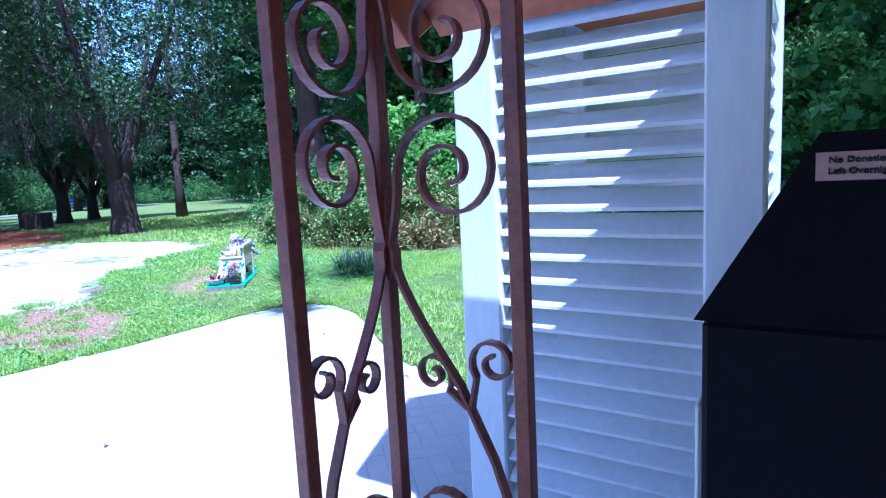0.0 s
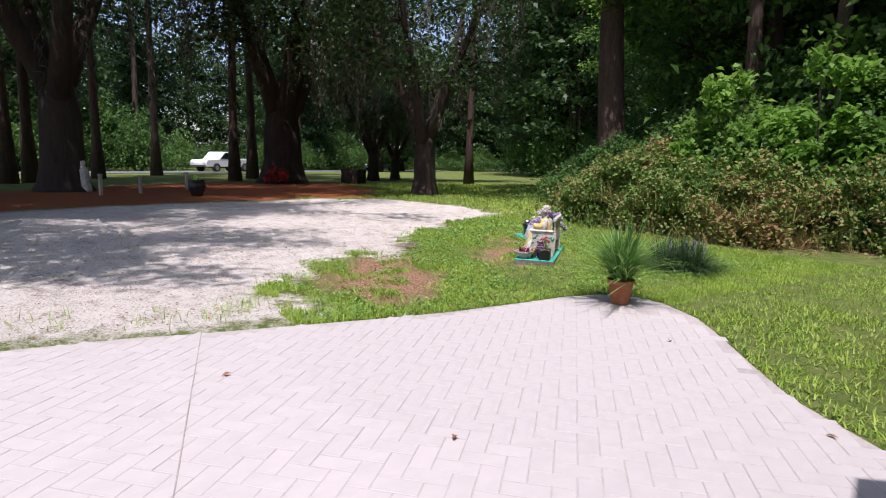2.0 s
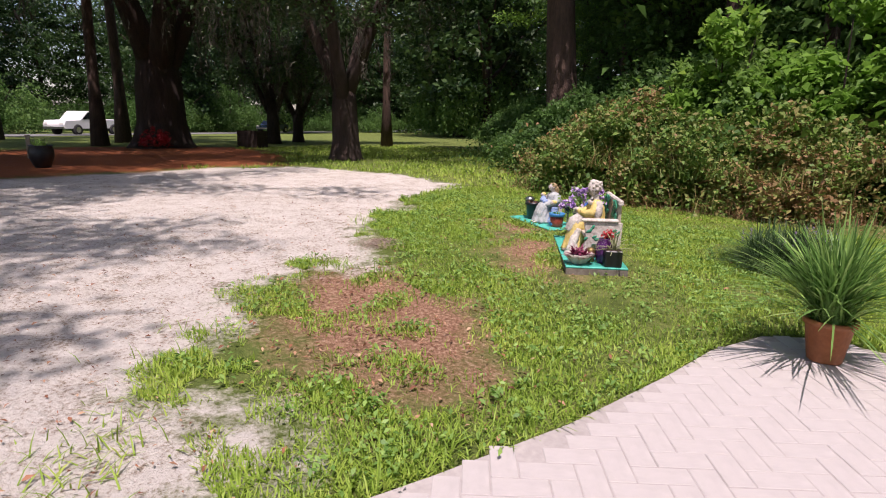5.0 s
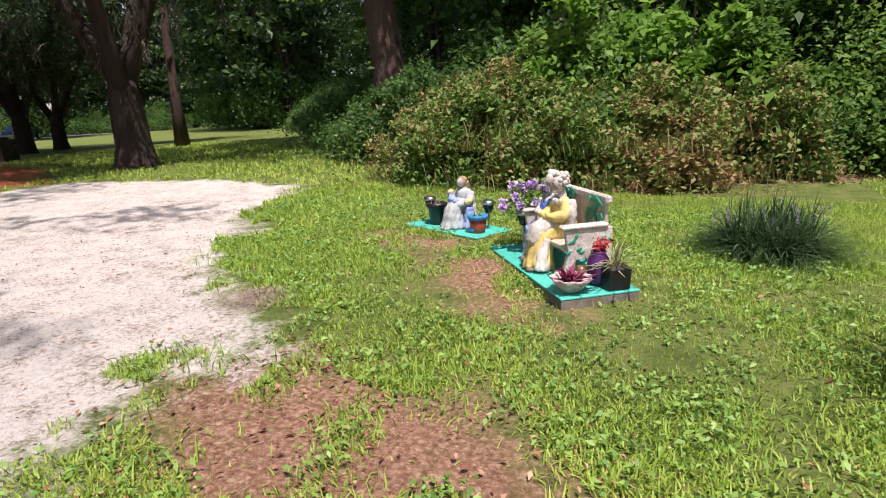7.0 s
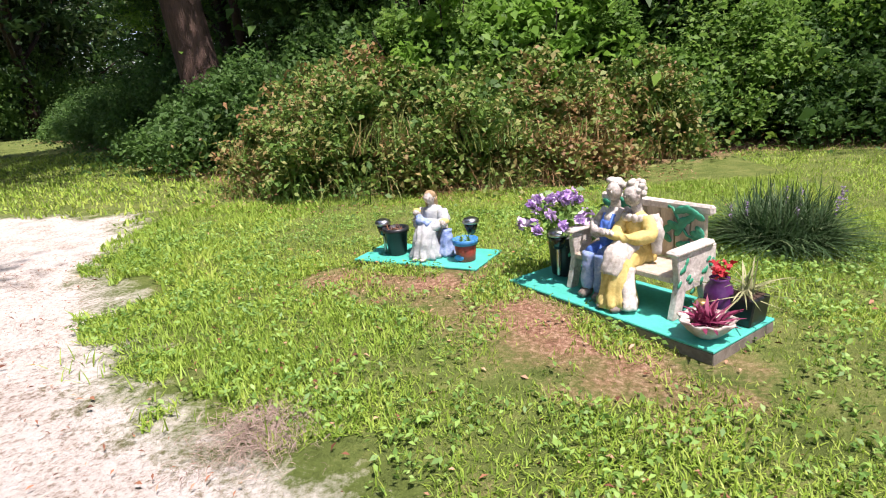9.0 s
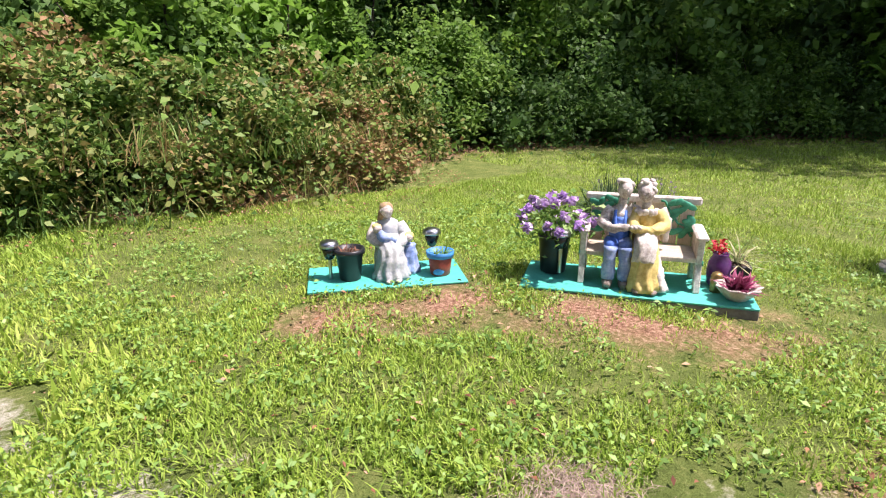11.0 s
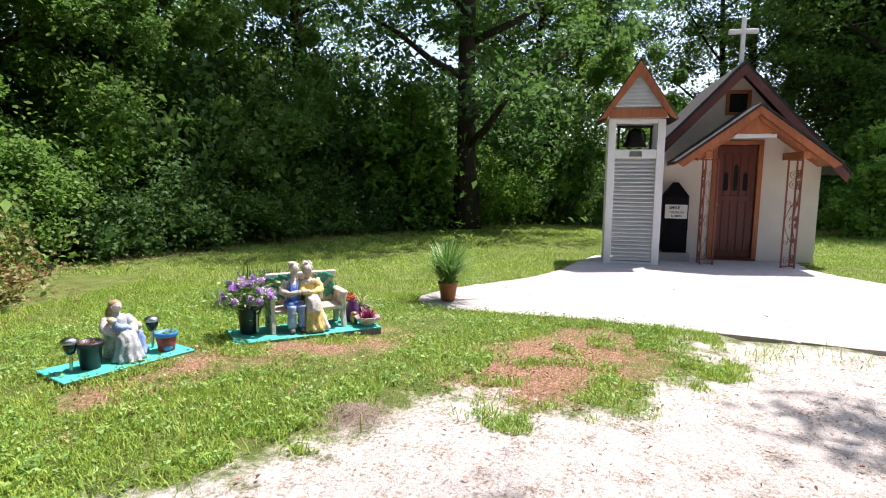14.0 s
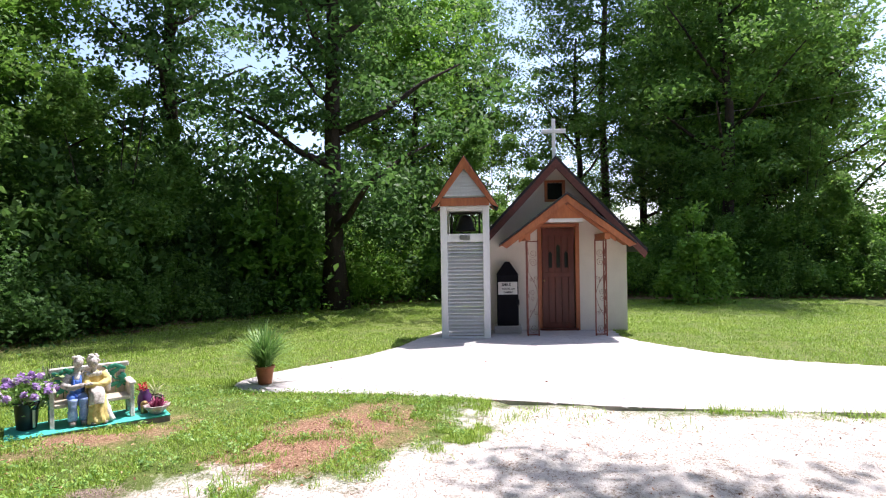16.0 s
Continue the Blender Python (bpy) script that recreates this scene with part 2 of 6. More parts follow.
BENCHWOOD = surface("cast_bench", (0.33, 0.27, 0.2), (0.62, 0.55, 0.45), 0.85, 6.0, 50, 0.5, 0.006, stretch=(4, 4, 0.6))
VINE = surface("green_vine", (0.01, 0.16, 0.08), (0.03, 0.33, 0.2), 0.6, 12.0, 60, 0.2, 0.003)
TERRACOTTA = surface("terracotta", (0.22, 0.07, 0.025), (0.40, 0.15, 0.06), 0.55, 5.0, 50, 0.2, 0.004)
BLACKPLASTIC = surface("black_plastic", (0.008, 0.01, 0.012), (0.02, 0.022, 0.025), 0.4, 8.0, 60, 0.05, 0.001)
PURPLEGLAZE = surface("purple_glaze", (0.06, 0.015, 0.08), (0.12, 0.03, 0.15), 0.25, 6.0, 60, 0.05, 0.001)
REDGLAZE = surface("red_pot", (0.22, 0.03, 0.02), (0.40, 0.07, 0.045), 0.5, 8.0, 60, 0.2, 0.003)
BLUEGLAZE = surface("blue_rim", (0.02, 0.14, 0.4), (0.05, 0.3, 0.6), 0.5, 9.0, 60, 0.2, 0.003)
STEEL = surface("brushed_steel", (0.4, 0.4, 0.4), (0.62, 0.62, 0.62), 0.28, 10.0, 80, 0.05, 0.001, metal=1.0)
BRASS = surface("aged_brass", (0.2, 0.13, 0.05), (0.42, 0.3, 0.12), 0.4, 10.0, 80, 0.1, 0.001, metal=0.8)
POTSOIL = surface("potting_soil", (0.03, 0.018, 0.012), (0.10, 0.06, 0.04), 0.95, 12.0, 80, 0.8, 0.01)
SHELL = surface("shell_bowl", (0.32, 0.27, 0.24), (0.6, 0.55, 0.5), 0.5, 12.0, 60, 0.3, 0.003)
BARK = surface("bark", (0.022, 0.014, 0.011), (0.075, 0.047, 0.037), 0.95, 2.5, 16, 1.0, 0.05, stretch=(3, 3, 0.5))
PINEBARK = surface("pine_bark", (0.04, 0.024, 0.018), (0.13, 0.08, 0.06), 0.95, 3.0, 14, 1.0, 0.04, stretch=(3, 3, 0.6))
ASPHALT = surface("asphalt", (0.14, 0.14, 0.145), (0.22, 0.22, 0.22), 0.9, 0.5, 20, 0.2, 0.005)
CARWHITE = surface("white_car_paint", (0.7, 0.7, 0.7), (0.8, 0.8, 0.8), 0.25, 1.0, 9, 0.0, 0.001)
CARBLUE = surface("blue_car_paint", (0.04, 0.07, 0.14), (0.07, 0.12, 0.22), 0.25, 1.0, 9, 0.0, 0.001)
RUBBER = surface("rubber", (0.012, 0.012, 0.012), (0.03, 0.03, 0.03), 0.8, 6.0, 40, 0.1, 0.002)
DARKGLASS = surface("dark_glass", (0.01, 0.012, 0.014), (0.02, 0.024, 0.028), 0.08, 3.0, 20, 0.0, 0.001)
DEADLEAF = leafy("dead_leaf", [(0.2, (0.13, 0.05, 0.03)), (0.5, (0.34, 0.15, 0.08)), (0.8, (0.56, 0.38, 0.25))], 0.1, 0.8)
GRASS = leafy("grass_blade", [(0.2, (0.13, 0.23, 0.032)), (0.5, (0.27, 0.42, 0.056)), (0.78, (0.46, 0.53, 0.11)), (0.95, (0.76, 0.60, 0.24))], 0.3, 0.55, 0.7)
WEED = leafy("weed_leaf", [(0.2, (0.12, 0.25, 0.05)), (0.8, (0.30, 0.48, 0.11))], 0.3)
LEAF = leafy("broad_leaf", [(0.2, (0.07, 0.16, 0.03)), (0.55, (0.15, 0.29, 0.055)), (0.85, (0.28, 0.43, 0.09))], 0.5, 0.6, 0.5)
LEAFLIGHT = leafy("bright_leaf", [(0.2, (0.10, 0.23, 0.03)), (0.55, (0.19, 0.37, 0.055)), (0.85, (0.37, 0.53, 0.10))], 0.5, 0.6, 0.8)
LEAFDARK = leafy("dark_leaf", [(0.2, (0.045, 0.11, 0.03)), (0.55, (0.10, 0.21, 0.05)), (0.85, (0.19, 0.32, 0.08))], 0.5, 0.6, 0.5)
# far trees: dark_leaf greens lowered, canopy shade put into the colour
FARLEAFSHADE = leafy("far_leaf_shade", [(0.2, (0.018, 0.046, 0.015)), (0.55, (0.036, 0.085, 0.024)), (0.85, (0.07, 0.13, 0.038))], 0.35, 0.5)
SCRUB = leafy("scrub_leaf", [(0.28, (0.06, 0.14, 0.026)), (0.42, (0.14, 0.25, 0.045)), (0.52, (0.23, 0.26, 0.075)), (0.62, (0.32, 0.20, 0.09)), (0.78, (0.22, 0.11, 0.05))], 0.3, 0.6, 1.3)
# oak crowns: the gloom under the canopy is painted into this leaf colour
OAKLEAFSHADE = leafy("oak_leaf_shade", [(0.2, (0.022, 0.05, 0.016)), (0.55, (0.045, 0.095, 0.026)), (0.85, (0.085, 0.15, 0.04))], 0.2, 0.5)
MOSS = leafy("hanging_moss", [(0.2, (0.05, 0.05, 0.035)), (0.8, (0.12, 0.11, 0.085))], 0.15, 0.9)
DRYMOSS = leafy("dry_moss", [(0.2, (0.27, 0.20, 0.16)), (0.8, (0.50, 0.40, 0.33))], 0.1, 0.9)
BLADE = leafy("ornamental_blade", [(0.2, (0.10, 0.22, 0.05)), (0.6, (0.24, 0.41, 0.11)), (0.95, (0.62, 0.70, 0.32))], 0.3, 0.45)
LIRIOPE = leafy("liriope_blade", [(0.2, (0.028, 0.07, 0.022)), (0.6, (0.07, 0.135, 0.05)), (0.95, (0.26, 0.30, 0.16))], 0.25, 0.55)
SPIDER = leafy("spider_plant", [(0.2, (0.14, 0.2, 0.07)), (0.8, (0.5, 0.48, 0.28))], 0.3, 0.5)
MAGENTA = leafy("magenta_leaf", [(0.2, (0.16, 0.02, 0.06)), (0.6, (0.34, 0.06, 0.14)), (0.9, (0.5, 0.2, 0.28))], 0.25, 0.5)
PETAL = leafy("lilac_petal", [(0.2, (0.38, 0.22, 0.54)), (0.6, (0.58, 0.40, 0.70)), (0.9, (0.80, 0.68, 0.84))], 0.25, 0.6)
SPIKE = leafy("liriope_flower", [(0.2, (0.2, 0.14, 0.28)), (0.8, (0.36, 0.28, 0.42))], 0.2, 0.7)
REDBLOOM = leafy("red_bloom", [(0.2, (0.4, 0.02, 0.03)), (0.8, (0.6, 0.05, 0.06))], 0.2, 0.6)


# ---- builders ----
def mesh_object(name, verts, faces, mats, parent=None, label="", smooth=False, index=None):
    me = bpy.data.meshes.new(name)
    me.from_pydata(verts, [], faces)
    for m in mats:
        me.materials.append(m)
    if index is not None:
        me.polygons.foreach_set("material_index", index)
    if smooth:
        me.polygons.foreach_set("use_smooth", [True] * len(me.polygons))
    ob = new(name, me)
    if parent is not None:
        ob.parent = parent
    if label:
        ob["label"] = label
    return ob


def part(name, bm, mat, parent=None, label="", smooth=False):
    me = bpy.data.meshes.new(name)
    bm.to_mesh(me)
    bm.free()
    me.materials.append(mat)
    if smooth:
        me.polygons.foreach_set("use_smooth", [True] * len(me.polygons))
    ob = new(name, me)
    if parent is not None:
        ob.parent = parent
    if label:
        ob["label"] = label
    return ob


def thing(name, m, label, category, group="", kind=""):
    ob = new(name)
    ob.empty_display_size = 0.1
    ob.matrix_world = m
    return tagged(ob, label, category, group, kind)


def block(bm, x0, x1, y0, y1, z0, z1, m=None, bevel=0.0):
    r = bmesh.ops.create_cube(bm, size=1.0)
    mt = Matrix.Translation(((x0 + x1) / 2, (y0 + y1) / 2, (z0 + z1) / 2)) @ Matrix.Diagonal((x1 - x0, y1 - y0, z1 - z0, 1))
    bmesh.ops.transform(bm, matrix=(m @ mt) if m else mt, verts=r["verts"])
    if bevel:
        edges = list({e for v in r["verts"] for e in v.link_edges})
        bmesh.ops.bevel(bm, geom=edges, offset=bevel, segments=1, affect="EDGES", clamp_overlap=True)
    return bm


def slab_box(x0, x1, y0, y1, z0, z1, m=None, bevel=0.004):
    return block(bmesh.new(), x0, x1, y0, y1, z0, z1, m, bevel)


def prism(poly, axis, a, b, bevel=0.0):
    """A flat outline drawn out along an axis (0: x with outline in y, z; 2: z with outline in x, y)."""
    bm = bmesh.new()
    put = (lambda u, v, w: (w, u, v)) if axis == 0 else ((lambda u, v, w: (u, w, v)) if axis == 1 else (lambda u, v, w: (u, v, w)))
    lo = [bm.verts.new(put(u, v, a)) for u, v in poly]
    hi = [bm.verts.new(put(u, v, b)) for u, v in poly]
    bm.faces.new(lo)
    bm.faces.new(hi)
    n = len(poly)
    for i in range(n):
        bm.faces.new((lo[i], lo[(i + 1) % n], hi[(i + 1) % n], hi[i]))
    bmesh.ops.recalc_face_normals(bm, faces=bm.faces)
    if bevel:
        bmesh.ops.bevel(bm, geom=list(bm.edges), offset=bevel, segments=1, affect="EDGES", clamp_overlap=True)
    return bm


def lathe(profile, segs=24, m=None, wave=0.0, waves=8):
    """A turned shape from (radius, height) rows."""
    bm = bmesh.new()
    rings = []
    for k, (r, z) in enumerate(profile):
        ring = []
        for i in range(segs):
            a = 2 * math.pi * i / segs
            w = 1 + wave * math.cos(waves * a) * min(1.0, r * 8)
            p = Vector((max(r, 0.0005) * w * math.cos(a), max(r, 0.0005) * w * math.sin(a), z))
            ring.append(bm.verts.new(m @ p if m else p))
        rings.append(ring)
    for a, b in zip(rings, rings[1:]):
        for i in range(segs):
            bm.faces.new((a[i], a[(i + 1) % segs], b[(i + 1) % segs], b[i]))
    bm.faces.new(rings[0][::-1])
    bm.faces.new(rings[-1])
    return bm


def tube(verts, faces, points, radii, segs=8):
    """Adds a tapering tube along points to the lists."""
    base = len(verts)
    pts = [Vector(p) for p in points]
    side = Vector((1, 0.3, 0.1)).normalized()
    for k, p in enumerate(pts):
        d = (pts[min(k + 1, len(pts) - 1)] - pts[max(k - 1, 0)]).normalized()
        u = d.cross(side)
        if u.length < 0.05:
            u = d.cross(Vector((0, 1, 0.2)))
        u.normalize()
        w = d.cross(u)
        for i in range(segs):
            a = 2 * math.pi * i / segs
            q = p + (u * math.cos(a) + w * math.sin(a)) * radii[k]
            verts.append(q[:])
    for k in range(len(pts) - 1):
        for i in range(segs):
            j = (i + 1) % segs
            faces.append((base + k * segs + i, base + k * segs + j, base + (k + 1) * segs + j, base + (k + 1) * segs + i))
    faces.append(tuple(base + i for i in range(segs))[::-1])
    faces.append(tuple(base + (len(pts) - 1) * segs + i for i in range(segs)))


def strip_spiral(points, width, thick, m):
    """A flat iron strip bent along points in its plane (u, v), standing width deep across it."""
    bm = bmesh.new()
    rings = []
    n = len(points)
    for k in range(n):
        p = Vector(points[k])
        d = (Vector(points[min(k + 1, n - 1)]) - Vector(points[max(k - 1, 0)])).normalized()
        nrm = Vector((-d.y, d.x))
        ring = []
        for s, w in ((-1, -1), (1, -1), (1, 1), (-1, 1)):
            q = p + nrm * (s * thick / 2)
            ring.append(bm.verts.new(m @ Vector((q.x, w * width / 2, q.y))))
        rings.append(ring)
    for a, b in zip(rings, rings[1:]):
        for i in range(4):
            bm.faces.new((a[i], a[(i + 1) % 4], b[(i + 1) % 4], b[i]))
    bm.faces.new(rings[0][::-1])
    bm.faces.new(rings[-1])
    return bm


def leaf_mesh(name, centres, sizes, rng, mat, aspect=0.5, up=0.5, dirs=None):
    """Many small pointed leaves as one mesh; each is its own island of two faces."""
    n = len(centres)
    nrm = rng.normal(size=(n, 3))
    nrm[:, 2] = np.abs(nrm[:, 2]) + up
    nrm /= np.linalg.norm(nrm, axis=1, keepdims=True)
    t = rng.normal(size=(n, 3)) if dirs is None else dirs + 0.3 * rng.normal(size=(n, 3))
    t -= nrm * (t * nrm).sum(1, keepdims=True)
    t /= np.linalg.norm(t, axis=1, keepdims=True) + 1e-9
    b = np.cross(nrm, t)
    s = sizes[:, None]
    fold = nrm * s * 0.12
    v = np.stack([centres - t * s * 0.5, centres + b * s * aspect * 0.5 + fold, centres + t * s * 0.5 - fold, centres - b * s * aspect * 0.5 + fold], 1).reshape(-1, 3)
    me = bpy.data.meshes.new(name)
    me.vertices.add(4 * n)
    me.vertices.foreach_set("co", v.astype(np.float32).ravel())
    me.loops.add(4 * n)
    me.loops.foreach_set("vertex_index", np.arange(4 * n, dtype=np.int32))
    me.polygons.add(n)
    me.polygons.foreach_set("loop_start", np.arange(0, 4 * n, 4, dtype=np.int32))
    me.update(calc_edges=True)
    me.materials.append(mat)
    return me


def blade_mesh(name, roots, lengths, widths, leans, mat, rng, bend=0.6, segs=2):
    """Grass blades: each a tapering bent strip ending in a point."""
    n = len(roots)
    az = rng.uniform(0, 2 * math.pi, n)
    out = np.stack([np.cos(az), np.sin(az), np.zeros(n)], 1)
    side = np.stack([-np.sin(az), np.cos(az), np.zeros(n)], 1)
    rows = []
    for k in range(segs + 1):
        s = k / segs
        reach = lengths * np.sin(leans) * (s + bend * s * s) / (1 + bend * 0.6)
        rise = lengths * np.cos(leans) * (s - 0.35 * bend * s * s * np.minimum(1.5, leans * 1.5))
        c = roots + out * reach[:, None] + np.array([0, 0, 1.0]) * rise[:, None]
        if k < segs:
            w = (widths * (1 - 0.45 * s) / 2)[:, None]
            rows += [c - side * w, c + side * w]
        else:
            rows.append(c)
    per = 2 * segs + 1
    v = np.stack(rows, 1).reshape(-1, 3)
    base = np.arange(n)[:, None] * per
    loops, starts, at = [], [], 0
    quads = [np.array([2 * k, 2 * k + 1, 2 * k + 3, 2 * k + 2]) for k in range(segs - 1)]
    pieces = [base + q for q in quads] + [base + np.array([2 * segs - 2, 2 * segs - 1, 2 * segs])]
    for p in pieces:
        starts.append(at + np.arange(n) * p.shape[1])
        loops.append(p.ravel())
        at += p.size
    me = bpy.data.meshes.new(name)
    me.vertices.add(len(v))
    me.vertices.foreach_set("co", v.astype(np.float32).ravel())
    lv = np.concatenate(loops).astype(np.int32)
    me.loops.add(len(lv))
    me.loops.foreach_set("vertex_index", lv)
    st = np.concatenate(starts).astype(np.int32)
    me.polygons.add(len(st))
    me.polygons.foreach_set("loop_start", st)
    me.update(calc_edges=True)
    me.materials.append(mat)
    return me


# ---- ground, patio, road ----
def build_ground():
    xs = np.concatenate([[-900, -500, -260, -150, -90, -65, -50, -42, -35, -30], np.arange(-26, 8.01, 0.2), [10, 13, 18, 26, 40, 65, 110, 220, 500, 900]])
    ys = np.concatenate([[-900, -450, -200, -100, -60, -38, -26, -19], np.arange(-14, 15.01, 0.2), [17, 20, 25, 32, 42, 60, 100, 200, 450, 900]])
    gx, gy = np.meshgrid(xs, ys, indexing="ij")
    fx, fy = gx.ravel(), gy.ravel()
    z = np.array([ground_z(a, b) for a, b in zip(fx, fy)])
    inside = poly_distance(fx, fy, PATIO)
    z += np.array([0.018 * noise.noise((a * 1.3, b * 1.3, 0)) + 0.03 * noise.noise((a * 0.35, b * 0.35, 4)) for a, b in zip(fx, fy)]) * np.clip(-inside / 0.5, 0, 1)
    z -= np.where(inside > 0.02, 0.06, 0.0)
    nx, ny = len(xs), len(ys)
    faces = [(i * ny + j, (i + 1) * ny + j, (i + 1) * ny + j + 1, i * ny + j + 1) for i in range(nx - 1) for j in range(ny - 1)]
    ob = mesh_object("ground", np.stack([fx, fy, z], 1).tolist(), faces, [GROUND], smooth=True)
    soil = np.maximum(poly_distance(fx, fy, SOIL), np.maximum(poly_distance(fx, fy, SOIL_FRONT), poly_distance(fx, fy, SOIL_BENCH)))
    woods = poly_distance(fx, fy, WOODS)
    soil = np.maximum(soil, woods - 0.3)
    for key, val in (("sand", poly_distance(fx, fy, SAND)), ("soil", soil), ("straw", poly_distance(fx, fy, STRAW))):
        at = ob.data.attributes.new(key, "FLOAT", "POINT")
        at.data.foreach_set("value", np.clip(val, -2, 2).astype(np.float32))
    return tagged(ob, "sandy clearing with patchy green grass and bare red soil", "ground", kind="structure")


build_ground()
patio = part("patio", prism(PATIO, 2, -0.12, 0.006), CONCRETE)
tagged(patio, "pale stamped concrete patio in a herringbone brick pattern", "patio", kind="structure")

road_dir = (ROAD_B - ROAD_A).normalized()
road_side = Vector((road_dir.y, -road_dir.x))
if road_side.x > 0:
    road_side = -road_side
rv = []
for s in (-60, -38.4, 0, 40, 76.8, 300):
    for w in (0.0, 6.4):
        p = ROAD_A + road_dir * s + road_side * w
        rv.append((p.x, p.y, ground_z(p.x, p.y) + 0.05))
bm = bmesh.new()
vs = [bm.verts.new(v) for v in rv]
for k in range(5):
    bm.faces.new((vs[2 * k], vs[2 * k + 1], vs[2 * k + 3], vs[2 * k + 2]))
r = bmesh.ops.extrude_face_region(bm, geom=list(bm.faces))
bmesh.ops.translate(bm, vec=(0, 0, -0.12), verts=[e for e in r["geom"] if isinstance(e, bmesh.types.BMVert)])
bmesh.ops.recalc_face_normals(bm, faces=bm.faces)
tagged(part("road", bm, ASPHALT), "grey asphalt country road beyond the trees", "road", kind="structure")


# ---- chapel ----
DOOR_Y0, DOOR_Y1, DOOR_Z = -0.40, 0.34, 2.13
RIDGE_Y = 0.03


def text_part(name, body, size, m, mat, parent):
    cu = bpy.data.curves.new(name, "FONT")
    cu.body, cu.size, cu.align_x, cu.align_y, cu.extrude, cu.offset = body, size, "CENTER", "CENTER", 0.0015, 0.025 * size
    tmp = new("lettering", cu)
    bpy.context.view_layer.update()
    me = bpy.data.meshes.new_from_object(tmp.evaluated_get(bpy.context.evaluated_depsgraph_get()))
    bpy.data.objects.remove(tmp)
    me.materials.clear()
    me.materials.append(mat)
    ob = new(name, me)
    ob.parent = parent
    ob.matrix_local = m
    return ob


def build_chapel():
    c = thing("chapel", pose(0, 0, 0), "tiny cream stucco roadside chapel with dark gable roof", "chapel")
    y0, y1, ez, az, back = -1.40, 1.46, 1.78, 3.36, 3.5
    t = 0.14
    # front wall in pieces round the door and the small window
    win = (-0.16, 0.20, 2.68, 3.02)
    def gz(y):
        return az - (az - ez) * abs(y - RIDGE_Y) / ((y1 - y0) / 2)
    def wall_piece(poly):
        return prism(poly, 0, WALL_X, WALL_X + t)
    part("wall", wall_piece([(y0, 0), (DOOR_Y0, 0), (DOOR_Y0, gz(DOOR_Y0)), (y0, gz(y0))]), STUCCO, c)
    part("wall", wall_piece([(DOOR_Y1, 0), (y1, 0), (y1, gz(y1)), (DOOR_Y1, gz(DOOR_Y1))]), STUCCO, c)
    part("wall", wall_piece([(DOOR_Y0, DOOR_Z), (DOOR_Y1, DOOR_Z), (DOOR_Y1, win[2]), (DOOR_Y0, win[2])]), STUCCO, c)
    part("wall", wall_piece([(DOOR_Y0, win[2]), (win[0], win[2]), (win[0], gz(win[0])), (DOOR_Y0, gz(DOOR_Y0))]), STUCCO, c)
    part("wall", wall_piece([(win[1], win[2]), (DOOR_Y1, win[2]), (DOOR_Y1, gz(DOOR_Y1)), (win[1], gz(win[1]))]), STUCCO, c)
    part("wall", wall_piece([(win[0], win[3]), (win[1], win[3]), (win[1], gz(win[1])), (RIDGE_Y, az), (win[0], gz(win[0]))]), STUCCO, c)
    part("wall", slab_box(WALL_X + t, back, y0, y0 + t, 0, ez), STUCCO, c)
    part("wall", slab_box(WALL_X + t, back, y1 - t, y1, 0, ez), STUCCO, c)
    part("wall", prism([(y0, 0), (y1, 0), (y1, ez), (RIDGE_Y, az), (y0, ez)], 0, back, back + t), STUCCO, c)
    part("floor_slab", slab_box(WALL_X + t, back, y0 + t, y1 - t, -0.05, 0.02), CONCRETE, c)
    # roof planes, barge boards
    for s in (-1, 1):
        half, drop = (1.76, 1.88) if s < 0 else (1.50, 1.60)
        p = [(RIDGE_Y, 3.53), (RIDGE_Y + s * half, 3.53 - drop), (RIDGE_Y + s * half, 3.53 - drop - 0.07), (RIDGE_Y, 3.46)]
        part("roof", prism(p, 0, 0.08, back + 0.3), SHINGLE, c, "black shingled roof slope")
        q = [(RIDGE_Y, 3.455), (RIDGE_Y + s * half * 0.995, 3.455 - drop), (RIDGE_Y + s * (half - 0.06), 3.455 - drop - 0.12), (RIDGE_Y, 3.27)]
        part("barge_board", prism(q, 0, 0.06, 0.10, 0.004), DARKCEDAR, c, "dark red stained barge board")
        part("soffit", prism([(RIDGE_Y, 3.45), (RIDGE_Y + s * half, 3.45 - drop), (RIDGE_Y + s * half, 3.43 - drop), (RIDGE_Y, 3.43)], 0, 0.105, WALL_X - 0.003), CEDAR, c)
    # small window under the ridge
    w = part("window", slab_box(WALL_X + 0.06, WALL_X + 0.075, win[0], win[1], win[2], win[3]), DARKGLASS, c, "small dark attic window")
    for a in ((win[0] - 0.03, win[0] + 0.03, win[2], win[3]), (win[1] - 0.03, win[1] + 0.03, win[2], win[3]), (win[0] - 0.03, win[1] + 0.03, win[3], win[3] + 0.05), (win[0] - 0.03, win[1] + 0.03, win[2] - 0.05, win[2])):
        part("window_frame", slab_box(WALL_X - 0.02, WALL_X + 0.03, *a), CEDAR, w)
    # door: planks, rails, three lights
    d = part("door", slab_box(WALL_X + 0.05, WALL_X + 0.085, DOOR_Y0 + 0.04, DOOR_Y1 - 0.04, 0.05, DOOR_Z - 0.03), DOORWOOD, c, "dark reddish wooden plank door, closed")
    n = 5
    w0 = (DOOR_Y1 - DOOR_Y0 - 0.08) / n
    for i in range(n):
        part("plank", slab_box(WALL_X + 0.03, WALL_X + 0.048, DOOR_Y0 + 0.042 + i * w0, DOOR_Y0 + 0.038 + (i + 1) * w0, 0.055, DOOR_Z - 0.035, None, 0.005), DOORWOOD, d)
